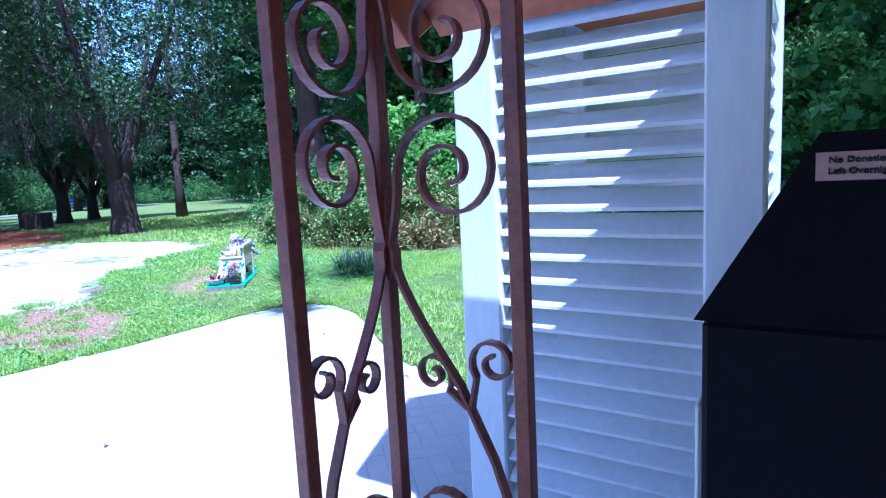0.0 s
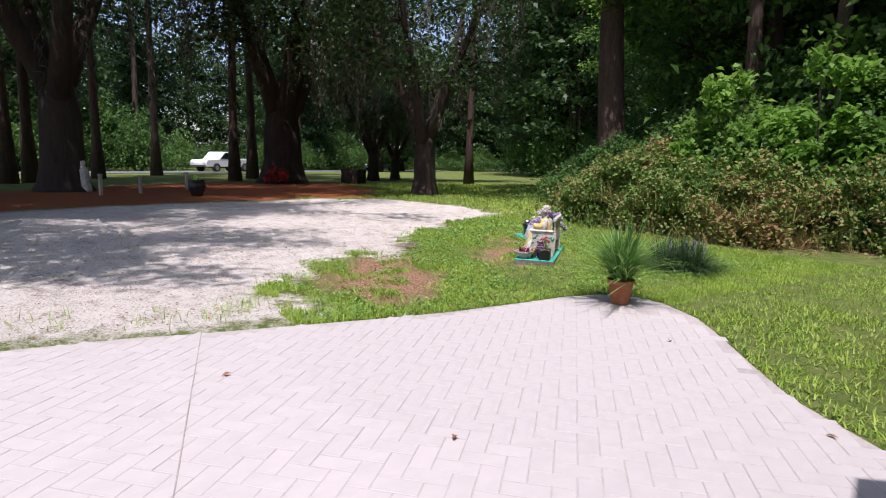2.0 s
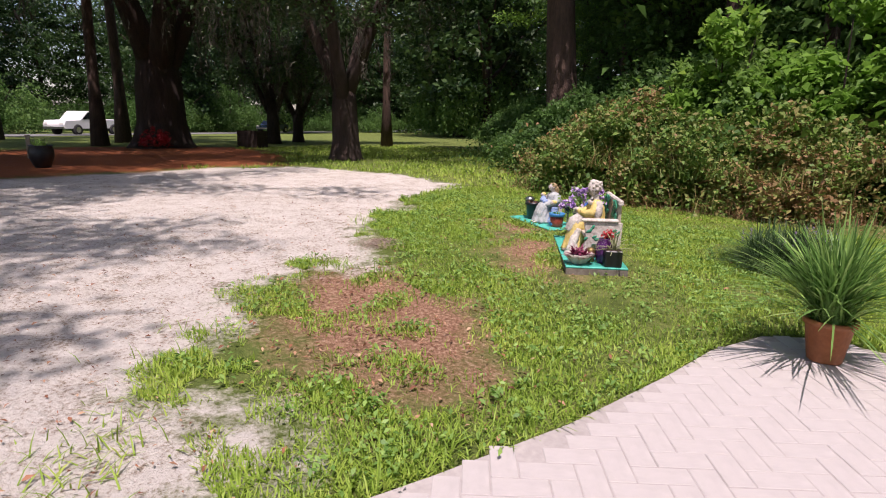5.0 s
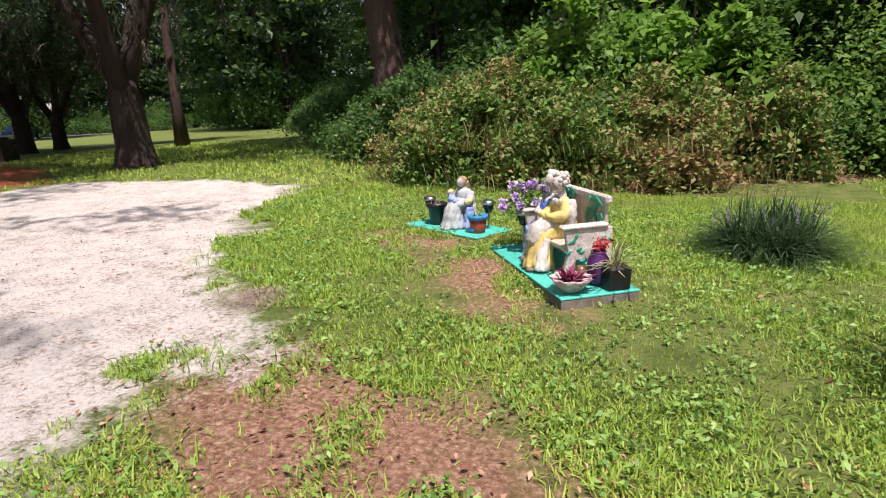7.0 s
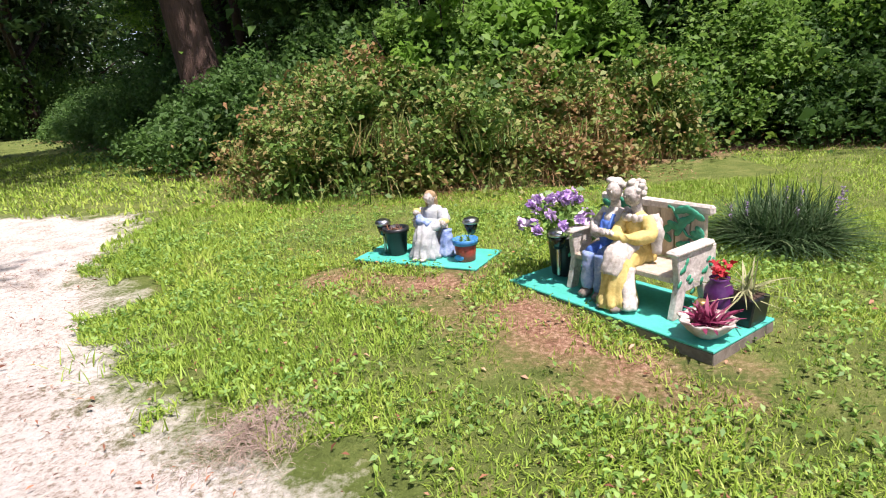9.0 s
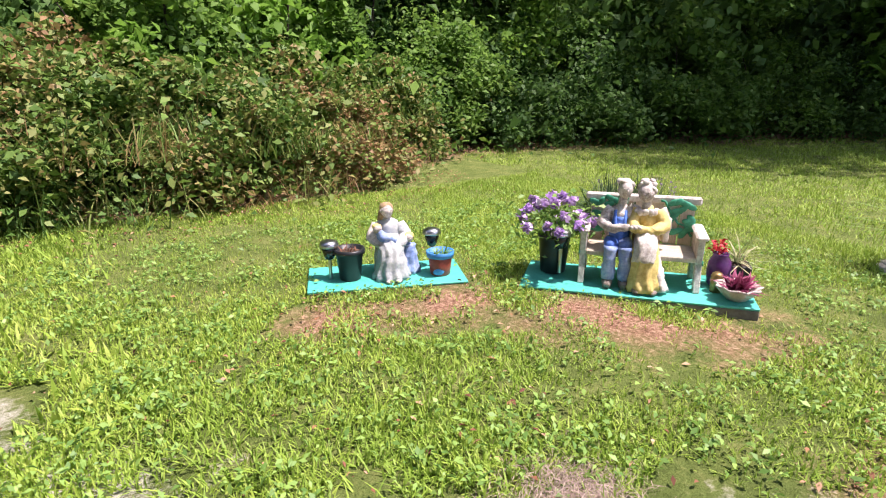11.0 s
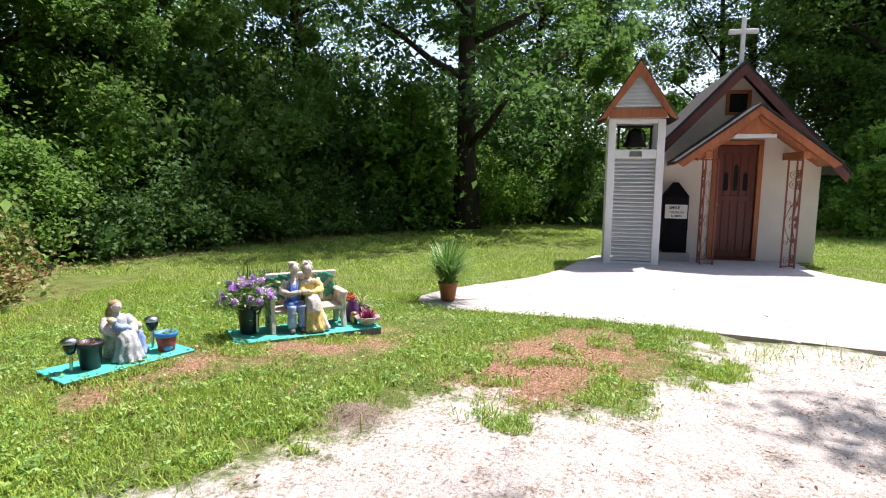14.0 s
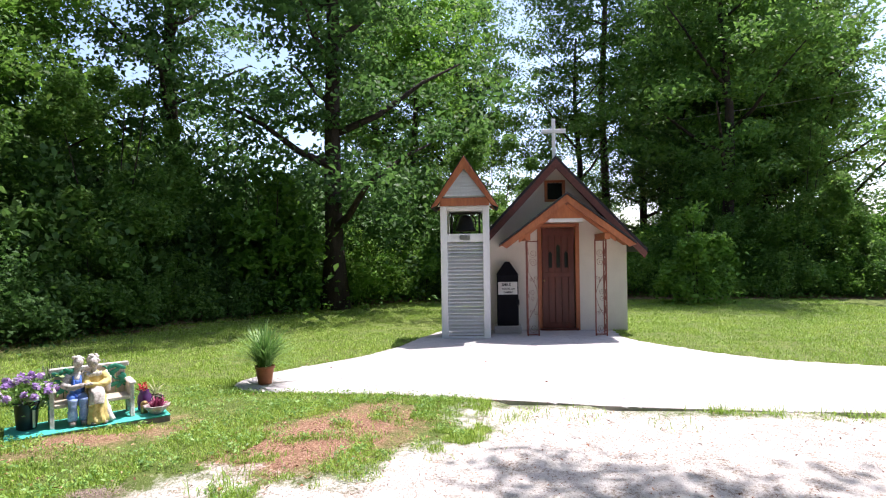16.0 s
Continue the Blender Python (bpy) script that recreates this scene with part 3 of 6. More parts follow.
    for z in (0.10, 1.14, 2.0):
        part("rail", slab_box(WALL_X + 0.012, WALL_X + 0.028, DOOR_Y0 + 0.045, DOOR_Y1 - 0.045, z - 0.05, z + 0.05), DOORWOOD, d)
    for i, (yy, z0, z1) in enumerate(((0.13, 1.28, 1.62), (-0.03, 1.28, 1.76), (-0.19, 1.28, 1.62))):
        part("light", prism([(yy - 0.035, z0), (yy + 0.035, z0), (yy + 0.035, z1 - 0.05), (yy, z1), (yy - 0.035, z1 - 0.05)], 0, WALL_X + 0.02, WALL_X + 0.029), DARKGLASS, d, "narrow pointed dark glass light")
    part("knob", lathe([(0.006, 0), (0.018, 0.01), (0.022, 0.03), (0.014, 0.045)], 12, Matrix.Translation((WALL_X + 0.028, 0.26, 1.02)) @ Matrix.Rotation(radians(-90), 4, "Y")), BRASS, d, smooth=True)
    for a in ((DOOR_Y0 - 0.05, DOOR_Y0 + 0.03, 0.0, DOOR_Z), (DOOR_Y1 - 0.03, DOOR_Y1 + 0.05, 0.0, DOOR_Z), (DOOR_Y0 - 0.05, DOOR_Y1 + 0.05, DOOR_Z - 0.025, DOOR_Z + 0.05)):
        part("door_frame", slab_box(WALL_X - 0.035, WALL_X + 0.04, *a), CEDAR, c, "reddish door casing")
    part("threshold", slab_box(WALL_X - 0.09, WALL_X + 0.10, DOOR_Y0 - 0.02, DOOR_Y1 + 0.02, 0.004, 0.05), DOORWOOD, c, "dark wooden threshold")
    # porch roof on its two iron corner columns
    py, pz, half, drop, x0 = -0.08, 2.72, 1.25, 0.94, -0.66
    for s in (-1, 1):
        p = [(py, pz), (py + s * half, pz - drop), (py + s * half, pz - drop - 0.035), (py, pz - 0.04)]
        part("porch_roof", prism(p, 0, x0 - 0.02, WALL_X - 0.004), SHINGLE, c, "black shingled porch roof slope")
        q = [(py, pz - 0.045), (py + s * half * 0.985, pz - drop - 0.036), (py + s * (half - 0.12), pz - drop - 0.10), (py, pz - 0.185)]
        part("porch_barge_board", prism(q, 0, x0, x0 + 0.045, 0.004), CEDAR, c, "orange-brown stained barge board")
        part("porch_ceiling", prism([(py, pz - 0.045), (py + s * half, pz - drop - 0.04), (py + s * half, pz - drop - 0.06), (py, pz - 0.065)], 0, x0 + 0.05, WALL_X - 0.006), CEDAR, c)
        part("rafter", prism([(py + s * 0.02, pz - 0.20), (py + s * 0.9, pz - drop * 0.72 - 0.185), (py + s * 0.9, pz - drop * 0.72 - 0.26), (py + s * 0.02, pz - 0.27)], 0, x0 + 0.1, x0 + 0.14), CEDAR, c)
        yb = py + s * 0.735
        part("porch_beam", slab_box(x0 + 0.06, WALL_X - 0.002, yb - 0.05, yb + 0.05, 1.83, 1.95), CEDAR, c)
    part("tie_beam", slab_box(x0 + 0.16, x0 + 0.22, py - 0.30, py + 0.34, 2.17, 2.23), WHITE, c, "pale weathered header beam")
    part("gable_panel", prism([(py - 0.33, 2.24), (py + 0.33, 2.24), (py, 2.50)], 0, x0 + 0.17, x0 + 0.2), CEDAR, c)
    # cross
    cr = part("cross", slab_box(0.36, 0.42, RIDGE_Y - 0.035, RIDGE_Y + 0.035, 3.45, 4.32, None, 0.006), WHITE, c, "white wooden cross on the ridge")
    part("cross_arm", slab_box(0.355, 0.425, RIDGE_Y - 0.24, RIDGE_Y + 0.24, 4.03, 4.11, None, 0.006), WHITE, cr)
    return c


def spiral(cu, cv, r0, turns, a0, sense, n=26, inner=0.25):
    pts = []
    for k in range(n):
        s = k / (n - 1)
        a = a0 + sense * turns * 2 * math.pi * s
        r = r0 * (1 - (1 - inner) * s)
        pts.append((cu + r * math.cos(a), cv + r * math.sin(a)))
    return pts


def bez(p0, p1, p2, p3, n=14):
    return [tuple((1 - s) ** 3 * a + 3 * (1 - s) ** 2 * s * b + 3 * (1 - s) * s * s * c + s ** 3 * d for a, b, c, d in zip(p0, p1, p2, p3)) for s in (k / (n - 1) for k in range(n))]


def iron_panel(col, m, w):
    """Scrollwork of one side of a corner column; u runs from the corner bar to the outer bar."""
    def strip(name, pts, width=0.018, thick=0.006):
        part(name, strip_spiral(pts, width, thick, m), IRON, col, smooth=False)

    def half(zc, s, stems):
        """Large scroll and its stem on one side (s = 1: below, -1: above) of the motif's middle."""
        r = w * 0.40
        loop = spiral(w * 0.53, zc - s * (r + 0.006), r, 1.75, math.pi, -s, 40, 0.16)
        strip("scroll", bez((0.008, zc - s * 0.235), (0.012, zc - s * 0.19), (w * 0.13, zc - s * 0.15), loop[0], 8)[:-1] + loop)
        if not stems:
            return
        strip("stem", bez((0.010, zc - s * 0.20), (0.012, zc - s * 0.28), (w * 0.35, zc - s * 0.36), (w * 0.55, zc - s * 0.43), 10)[:-1] + [(w * 0.55, zc - s * 0.43), (w * 0.78, zc - s * 0.54), (w - 0.012, zc - s * 0.66)])
        a = spiral(w * 0.34, zc - s * 0.415, 0.036, 1.35, radians(-40 * s), s, 22, 0.25)
        b = spiral(w * 0.80, zc - s * 0.385, 0.040, 1.35, radians(180 + 40 * s), -s, 22, 0.25)
        strip("scroll", [(w * 0.60, zc - s * 0.462)] + a, 0.016, 0.005)
        strip("scroll", [(w * 0.62, zc - s * 0.468)] + b, 0.016, 0.005)
        c = spiral(w * 0.42, zc - s * 0.66, 0.055, 1.45, radians(150), -s, 26, 0.22)
        strip("scroll", [(0.010, zc - s * 0.76)] + c, 0.018, 0.005)
        strip("collar", [(0.004, zc - s * 0.19), (0.018, zc - s * 0.22), (0.018, zc - s * 0.25), (0.004, zc - s * 0.28)], 0.022, 0.006)
    half(1.49, 1, True)
    half(1.49, -1, False)
    half(0.06, -1, True)


def build_column(y, s):
    """Corner column of wrought iron: s = 1 with its side panel facing north, -1 facing south."""
    col = thing("iron_column", pose(-0.42, y, 0), "rust-brown painted wrought iron corner column with scrolls", "column", "porch columns")
    w, v = 0.235, 0.205
    for x, yy in ((0, 0), (0, -s * v), (w, 0)):
        part("bar", slab_box(x - 0.012, x + 0.012, yy - 0.012, yy + 0.012, 0.004, 1.83, None, 0.002), IRON, col)
    iron_panel(col, Matrix.Rotation(radians(-90 if s > 0 else 90), 4, "Z"), v)
    iron_panel(col, Matrix.Identity(4), w)
    for z in (0.03, 1.80):
        part("cross_rail", slab_box(0.012, w - 0.012, -0.008, 0.008, z, z + 0.02), IRON, col)
        part("cross_rail", slab_box(-0.008, 0.008, min(-s * 0.012, -s * (v - 0.012)), max(-s * 0.012, -s * (v - 0.012)), z, z + 0.02), IRON, col)
    return col


def build_tower():
    tw = thing("bell_tower", pose(0, 0, 0), "white louvred wooden bell tower with red gable roof", "bell tower")
    x0, x1, y0, y1, p, top = -0.70, 0.08, 1.37, 2.29, 0.125, 2.48
    for xa in (x0, x1 - p):
        for ya in (y0, y1 - p):
            part("post", slab_box(xa, xa + p, ya, ya + p, 0.0, top, None, 0.006), WHITE, tw)
    n, z0, z1 = 26, 0.06, 1.80
    step = (z1 - z0) / n
    for side in range(4):
        for i in range(n):
            z = z0 + (i + 0.5) * step
            tilt = radians(36)
            dz, dd = 0.5 * 0.082 * math.sin(tilt), 0.5 * 0.082 * math.cos(tilt)
            if side in (0, 1):
                yc, s = (y0 + 0.05, -1) if side == 0 else (y1 - 0.05, 1)
                prof = [(yc + s * dd, z - dz), (yc - s * dd, z + dz), (yc - s * dd, z + dz + 0.009), (yc + s * dd, z - dz + 0.009)]
                part("slat", prism(prof, 0, x0 + p + 0.001, x1 - p - 0.001), WHITE, tw)
            else:
                xc, s = (x0 + 0.05, -1) if side == 2 else (x1 - 0.05, 1)
                prof = [(xc + s * dd, z - dz), (xc - s * dd, z + dz), (xc - s * dd, z + dz + 0.009), (xc + s * dd, z - dz + 0.009)]
                part("slat", prism(prof, 1, y0 + p + 0.001, y1 - p - 0.001), WHITE, tw)
    for a in ((x0 + 0.01, x0 + 0.05, y0 + p, y1 - p), (x1 - 0.05, x1 - 0.01, y0 + p, y1 - p), (x0 + p, x1 - p, y0 + 0.01, y0 + 0.05), (x0 + p, x1 - p, y1 - 0.05, y1 - 0.01)):
        part("sill_board", slab_box(*a, 1.82, 1.97), WHITE, tw)
        part("bottom_rail", slab_box(*a, 0.005, 0.05), WHITE, tw)
        part("head_board", slab_box(*a, 2.40, 2.478), WHITE, tw)
    part("plaque", slab_box(x0 + 0.001, x0 + 0.008, 1.73, 1.93, 1.85, 1.94), STEEL, tw, "small grey metal plaque")
    yc, apex, half = (y0 + y1) / 2, 3.42, 0.64
    part("deck", slab_box(x0 + p, x1 - p, y0 + p, y1 - p, 1.90, 1.93), CEDAR, tw)
    for s in (-1, 1):
        part("roof", prism([(yc, apex + 0.03), (yc + s * half, 2.46), (yc + s * (half - 0.04), 2.44), (yc, apex - 0.03)], 0, x0 - 0.10, x1 + 0.10), SHINGLE, tw, "dark shingled tower roof slope")
        part("barge_board", prism([(yc, apex - 0.01), (yc + s * half * 0.985, 2.45), (yc + s * (half - 0.13), 2.50), (yc, apex - 0.24)], 0, x0 - 0.125, x0 - 0.102, 0.003), CEDAR, tw, "orange-red stained barge board")
        part("barge_board", prism([(yc, apex - 0.01), (yc + s * half * 0.985, 2.45), (yc + s * (half - 0.13), 2.50), (yc, apex - 0.24)], 0, x1 + 0.102, x1 + 0.125, 0.003), CEDAR, tw)
    part("gable_board", slab_box(x0 - 0.09, x0 - 0.05, yc - 0.46, yc + 0.46, 2.49, 2.64), CEDAR, tw)
    part("gable_back", prism([(yc - 0.5, 2.485), (yc + 0.5, 2.485), (yc, 3.28)], 0, x0 - 0.045, x0 - 0.02), WHITE, tw)
    part("gable_back", prism([(yc - 0.5, 2.485), (yc + 0.5, 2.485), (yc, 3.28)], 0, x1 + 0.02, x1 + 0.045), WHITE, tw)
    for i in range(8):
        z = 2.68 + i * 0.062
        hw = 0.42 * (3.2 - z) / (3.2 - 2.6)
        if hw > 0.03:
            part("gable_slat", prism([(x0 - 0.085, z), (x0 - 0.05, z + 0.05), (x0 - 0.05, z + 0.058), (x0 - 0.085, z + 0.008)], 1, yc - hw, yc + hw), WHITE, tw)
    bell = thing("bell", pose(-0.31, yc, 1.97), "dark cast bronze bell hung in the tower", "bell")
    part("bell_body", lathe([(0.20, 0.06), (0.205, 0.08), (0.17, 0.14), (0.135, 0.24), (0.12, 0.31), (0.09, 0.36), (0.03, 0.38)], 24), BRONZE, bell, smooth=True)
    part("yoke", slab_box(-0.03, 0.03, -0.30, 0.30, 0.385, 0.43), BRONZE, bell)
    for yy in (-0.27, 0.27):
        part("bracket", slab_box(-0.02, 0.02, yy - 0.02, yy + 0.02, -0.04, 0.39), BRONZE, bell)
    v, f = [], []
    tube(v, f, [(0, 0.24 + 0.0, 0.2 + 0.0)] * 0 + [(0.0, 0.2 * math.cos(a), 0.22 + 0.2 * math.sin(a)) for a in np.linspace(0, 2 * math.pi, 20)], [0.012] * 20, 6)
    wh = mesh_object("bell_wheel", v, f, [BRONZE], bell, smooth=True)
    wh.location = (0.16, 0, 0)
    return tw


def build_box():
    b = thing("donation_box", pose(0.22, 1.02, 0), "black painted donation drop box with hipped lid", "donation box")
    h = 0.19
    part("base_block", slab_box(-0.30, 0.24, -0.26, 0.28, 0.004, 0.15, None, 0.01), CONCRETE, b, "grey concrete base block")
    sz = 1.16
    part("body", slab_box(-h, h, -h - 0.02, h + 0.02, 0.151, sz - 0.002, None, 0.008), BOXPAINT, b)
    bm = bmesh.new()
    lo = [bm.verts.new(p) for p in ((-h - 0.01, -h - 0.03, sz), (h + 0.01, -h - 0.03, sz), (h + 0.01, h + 0.03, sz), (-h - 0.01, h + 0.03, sz))]
    hi = [bm.verts.new(p) for p in ((-0.05, -0.045, 1.42), (0.05, -0.045, 1.42), (0.05, 0.045, 1.42), (-0.05, 0.045, 1.42))]
    bm.faces.new(lo[::-1])
    bm.faces.new(hi)
    for i in range(4):
        bm.faces.new((lo[i], lo[(i + 1) % 4], hi[(i + 1) % 4], hi[i]))
    part("lid", bm, BOXPAINT, b)
    part("door_panel", slab_box(-h - 0.008, -h - 0.001, -0.16, 0.16, 0.22, 0.66), BOXPAINT, b)
    part("handle", slab_box(-h - 0.03, -h - 0.001, -h - 0.012, -h + 0.02, 0.58, 0.70), BOXPAINT, b)
    part("hasp", slab_box(-0.06, 0.02, -h - 0.045, -h - 0.021, 0.55, 0.66), BRONZE, b)
    sg = part("sign", slab_box(-h - 0.012, -h - 0.002, -0.19, 0.19, 0.77, 1.02), PAPER, b, "white paper sign with black lettering")
    face = Matrix.Translation((-h - 0.0135, 0, 0)) @ Matrix(((0, 0, -1, 0), (-1, 0, 0, 0), (0, 1, 0, 0), (0, 0, 0, 1)))
    for body, size, z, u in (("SMILE", 0.075, 0.965, -0.03), ("YOU'RE ON", 0.048, 0.88, 0.01), ("CAMERA", 0.048, 0.815, 0.01)):
        text_part("lettering", body, size, face @ Matrix.Translation((u, z, 0)), INK, sg)
    # label on the sloping south face of the lid
    a, c = Vector((0, -h - 0.03, sz)), Vector((0, -0.045, 1.42))
    vdir = (c - a).normalized()
    udir = Vector((1, 0, 0))
    nrm = udir.cross(vdir)
    mid = a + (c - a) * 0.80 + nrm * 0.003
    lm = Matrix(((udir.x, vdir.x, nrm.x, mid.x), (udir.y, vdir.y, nrm.y, mid.y), (udir.z, vdir.z, nrm.z, mid.z), (0, 0, 0, 1)))
    lb = part("label_plate", block(bmesh.new(), -0.055, 0.055, -0.024, 0.024, -0.001, 0.001, lm), LABEL, b, "small pink label with dark lettering")
    text_part("lettering", "No Donations", 0.0135, lm @ Matrix.Translation((0, 0.009, 0.0025)), INK, lb)
    text_part("lettering", "Left Overnight", 0.0135, lm @ Matrix.Translation((0, -0.010, 0.0025)), INK, lb)
    return b


build_chapel()
build_column(0.66, 1)
build_column(-0.82, -1)
build_tower()
build_box()


# ---- garden things ----
def blob(bm, x, y, z, rx, ry, rz, rot=(0, 0, 0), u=12, v=8, mi=0, rough=0.0, seed=0):
    r = bmesh.ops.create_uvsphere(bm, u_segments=u, v_segments=v, radius=1.0)
    m = Matrix.Translation((x, y, z)) @ Euler([radians(a) for a in rot]).to_matrix().to_4x4() @ Matrix.Diagonal((rx, ry, rz, 1))
    bmesh.ops.transform(bm, matrix=m, verts=r["verts"])
    for vv in r["verts"]:
        if rough:
            vv.co += Vector(noise.noise_vector(vv.co * 22 + Vector((seed, 0, 0)))) * rough
    for f in {f for vv in r["verts"] for f in vv.link_faces}:
        f.material_index = mi
        f.smooth = True


def limb(bm, pts, radii, mi=0, segs=14, fold=0.0, pleat=0.0, pleats=9, rings=12):
    """A rounded limb or garment along points, with soft folds or hanging pleats."""
    n = len(pts)
    fine, rad = [], []
    for k in range(rings):
        s = k / (rings - 1) * (n - 1)
        i = min(int(s), n - 2)
        t = s - i
        t = t * t * (3 - 2 * t)
        fine.append(Vector(pts[i]).lerp(Vector(pts[i + 1]), s - i))
        rad.append(radii[i] + (radii[i + 1] - radii[i]) * t)
    v, f = [], []
    tube(v, f, fine, rad, segs)
    vs = []
    for k, p in enumerate(v):
        q = Vector(p)
        ring, i = divmod(k, segs)
        c = fine[ring]
        if pleat:
            grow = ring / (rings - 1)
            q = c + (q - c) * (1 + pleat * grow * math.cos(pleats * 2 * math.pi * i / segs + 1.3 * math.sin(ring * 0.7)))
        if fold:
            q += Vector(noise.noise_vector(q * 34)) * fold + Vector(noise.noise_vector(q * 80)) * fold * 0.45
        vs.append(bm.verts.new(q))
    for idx in f:
        fc = bm.faces.new([vs[i] for i in idx])
        fc.material_index, fc.smooth = mi, True


def face_details(bm, x, y, z, r, skin, dark, turn=0.0):
    """Brow, nose, eyes, mouth and ears of a cast head that looks towards -y."""
    c, s = math.cos(turn), math.sin(turn)

    def put(u, d, h, *size, mi, rough=0.0):
        blob(bm, x + u * c + d * s, y - d * c + u * s, z + h, *size, (0, 0, math.degrees(turn)), 8, 6, mi, rough)
    put(0, r * 0.98, -0.05 * r, r * 0.13, r * 0.20, r * 0.24, mi=skin)
    for e in (-1, 1):
        put(e * r * 0.36, r * 0.86, r * 0.14, r * 0.19, r * 0.10, r * 0.10, mi=dark)
        put(e * r * 0.36, r * 0.84, r * 0.30, r * 0.24, r * 0.12, r * 0.06, mi=skin)
        put(e * r * 0.40, r * 0.74, -r * 0.22, r * 0.24, r * 0.16, r * 0.2, mi=skin)
        put(e * r * 0.98, 0, 0, r * 0.12, r * 0.2, r * 0.26, mi=skin)
    put(0, r * 0.84, -r * 0.45, r * 0.26, r * 0.08, r * 0.05, mi=dark)
    put(0, r * 0.72, -r * 0.72, r * 0.30, r * 0.22, r * 0.22, mi=skin)


def statue_mesh(name, bm, mats, m, label):
    bmesh.ops.recalc_face_normals(bm, faces=bm.faces)
    me = bpy.data.meshes.new(name)
    bm.to_mesh(me)
    bm.free()
    for q in mats:
        me.materials.append(q)
    ob = new(name, me)
    ob.matrix_world = m
    return tagged(ob, label, "statue")


def platform(name, m, length, depth, height, label):
    t = thing(name, m, label, "garden slab", "teal garden slabs")
    part("top", slab_box(-length / 2, length / 2, -depth / 2, depth / 2, height - 0.014, height, None, 0.004), TEAL, t)
    part("base", slab_box(-length / 2 + 0.002, length / 2 - 0.002, -depth / 2 + 0.002, depth / 2 - 0.002, -0.05, height - 0.0145, None, 0.004), SLABSIDE, t, "bare dark concrete edge")
    return t


M1 = pose(-7.66, 5.96, 0.052, 0, 0, -21.5)
M2 = pose(-6.51, 5.06, 0.036, 0, 0, -49.0)
T1, T2 = 0.08, 0.095
platform("garden_slab", M1, 0.93, 0.42, T1, "teal painted concrete slab under a small statue")
platform("garden_slab", M2, 1.26, 0.47, T2, "teal painted concrete slab under the bench statue")


def build_bench():
    b = thing("garden_bench", M2 @ pose(0.02, 0.06, T2), "weathered cast garden bench painted with green vines", "bench")
    w = 0.295
    part("seat", slab_box(-w, w, -0.13, 0.12, 0.165, 0.195, None, 0.006), BENCHWOOD, b)
    for s in (-1, 1):
        part("side", prism([(-0.16, 0.0), (-0.10, 0.0), (-0.07, 0.12), (0.06, 0.12), (0.09, 0.0), (0.15, 0.0), (0.16, 0.30), (-0.14, 0.30), (-0.12, 0.16)], 0, s * w, s * (w + 0.035), 0.004), CHALK, b, "white side with green painted edge")
        part("armrest", slab_box(min(s * (w - 0.015), s * (w + 0.05)), max(s * (w - 0.015), s * (w + 0.05)), -0.165, 0.13, 0.302, 0.328, None, 0.01), CHALK, b)
        g = np.random.default_rng(60 + s)
        for k in range(16):
            bm = bmesh.new()
            u = (k + 0.5) / 16
            blob(bm, s * (w + 0.036), -0.13 + 0.27 * u, 0.15 + 0.09 * math.sin(u * 9.0) + g.uniform(-0.03, 0.03), 0.005, 0.021, 0.011, (g.uniform(-70, 70), 0, 0), 8, 6)
            part("leaf", bm, VINE, b, "green painted relief leaf")
    n = 7
    for i in range(n):
        x = -w + (i + 0.5) * 2 * w / n
        part("back_board", slab_box(x - w / n + 0.004, x + w / n - 0.004, 0.125, 0.150, 0.19, 0.44, None, 0.005), BENCHWOOD, b)
    part("top_rail", slab_box(-w - 0.03, w + 0.03, 0.118, 0.158, 0.435, 0.48, None, 0.01), CHALK, b)
    rng = np.random.default_rng(5)
    for s in (-1, 1):
        v, f = [], []
        pts = [(s * (w - 0.01 - 0.04 * k), 0.113, 0.25 + 0.045 * k + 0.02 * math.sin(k * 2)) for k in range(5)] + [(s * (0.10), 0.113, 0.455)]
        tube(v, f, pts, [0.007] * len(pts), 6)
        vine = mesh_object("vine", v, f, [VINE], b, "green painted relief vine", smooth=True)
        cs = np.array([(s * rng.uniform(0.1, w), 0.108, rng.uniform(0.26, 0.46)) for _ in range(26)])
        for c in cs:
            bm = bmesh.new()
            blob(bm, *c, 0.032, 0.006, 0.018, (0, rng.uniform(-60, 60), 0), 8, 6)
            part("leaf", bm, VINE, vine)
    return b


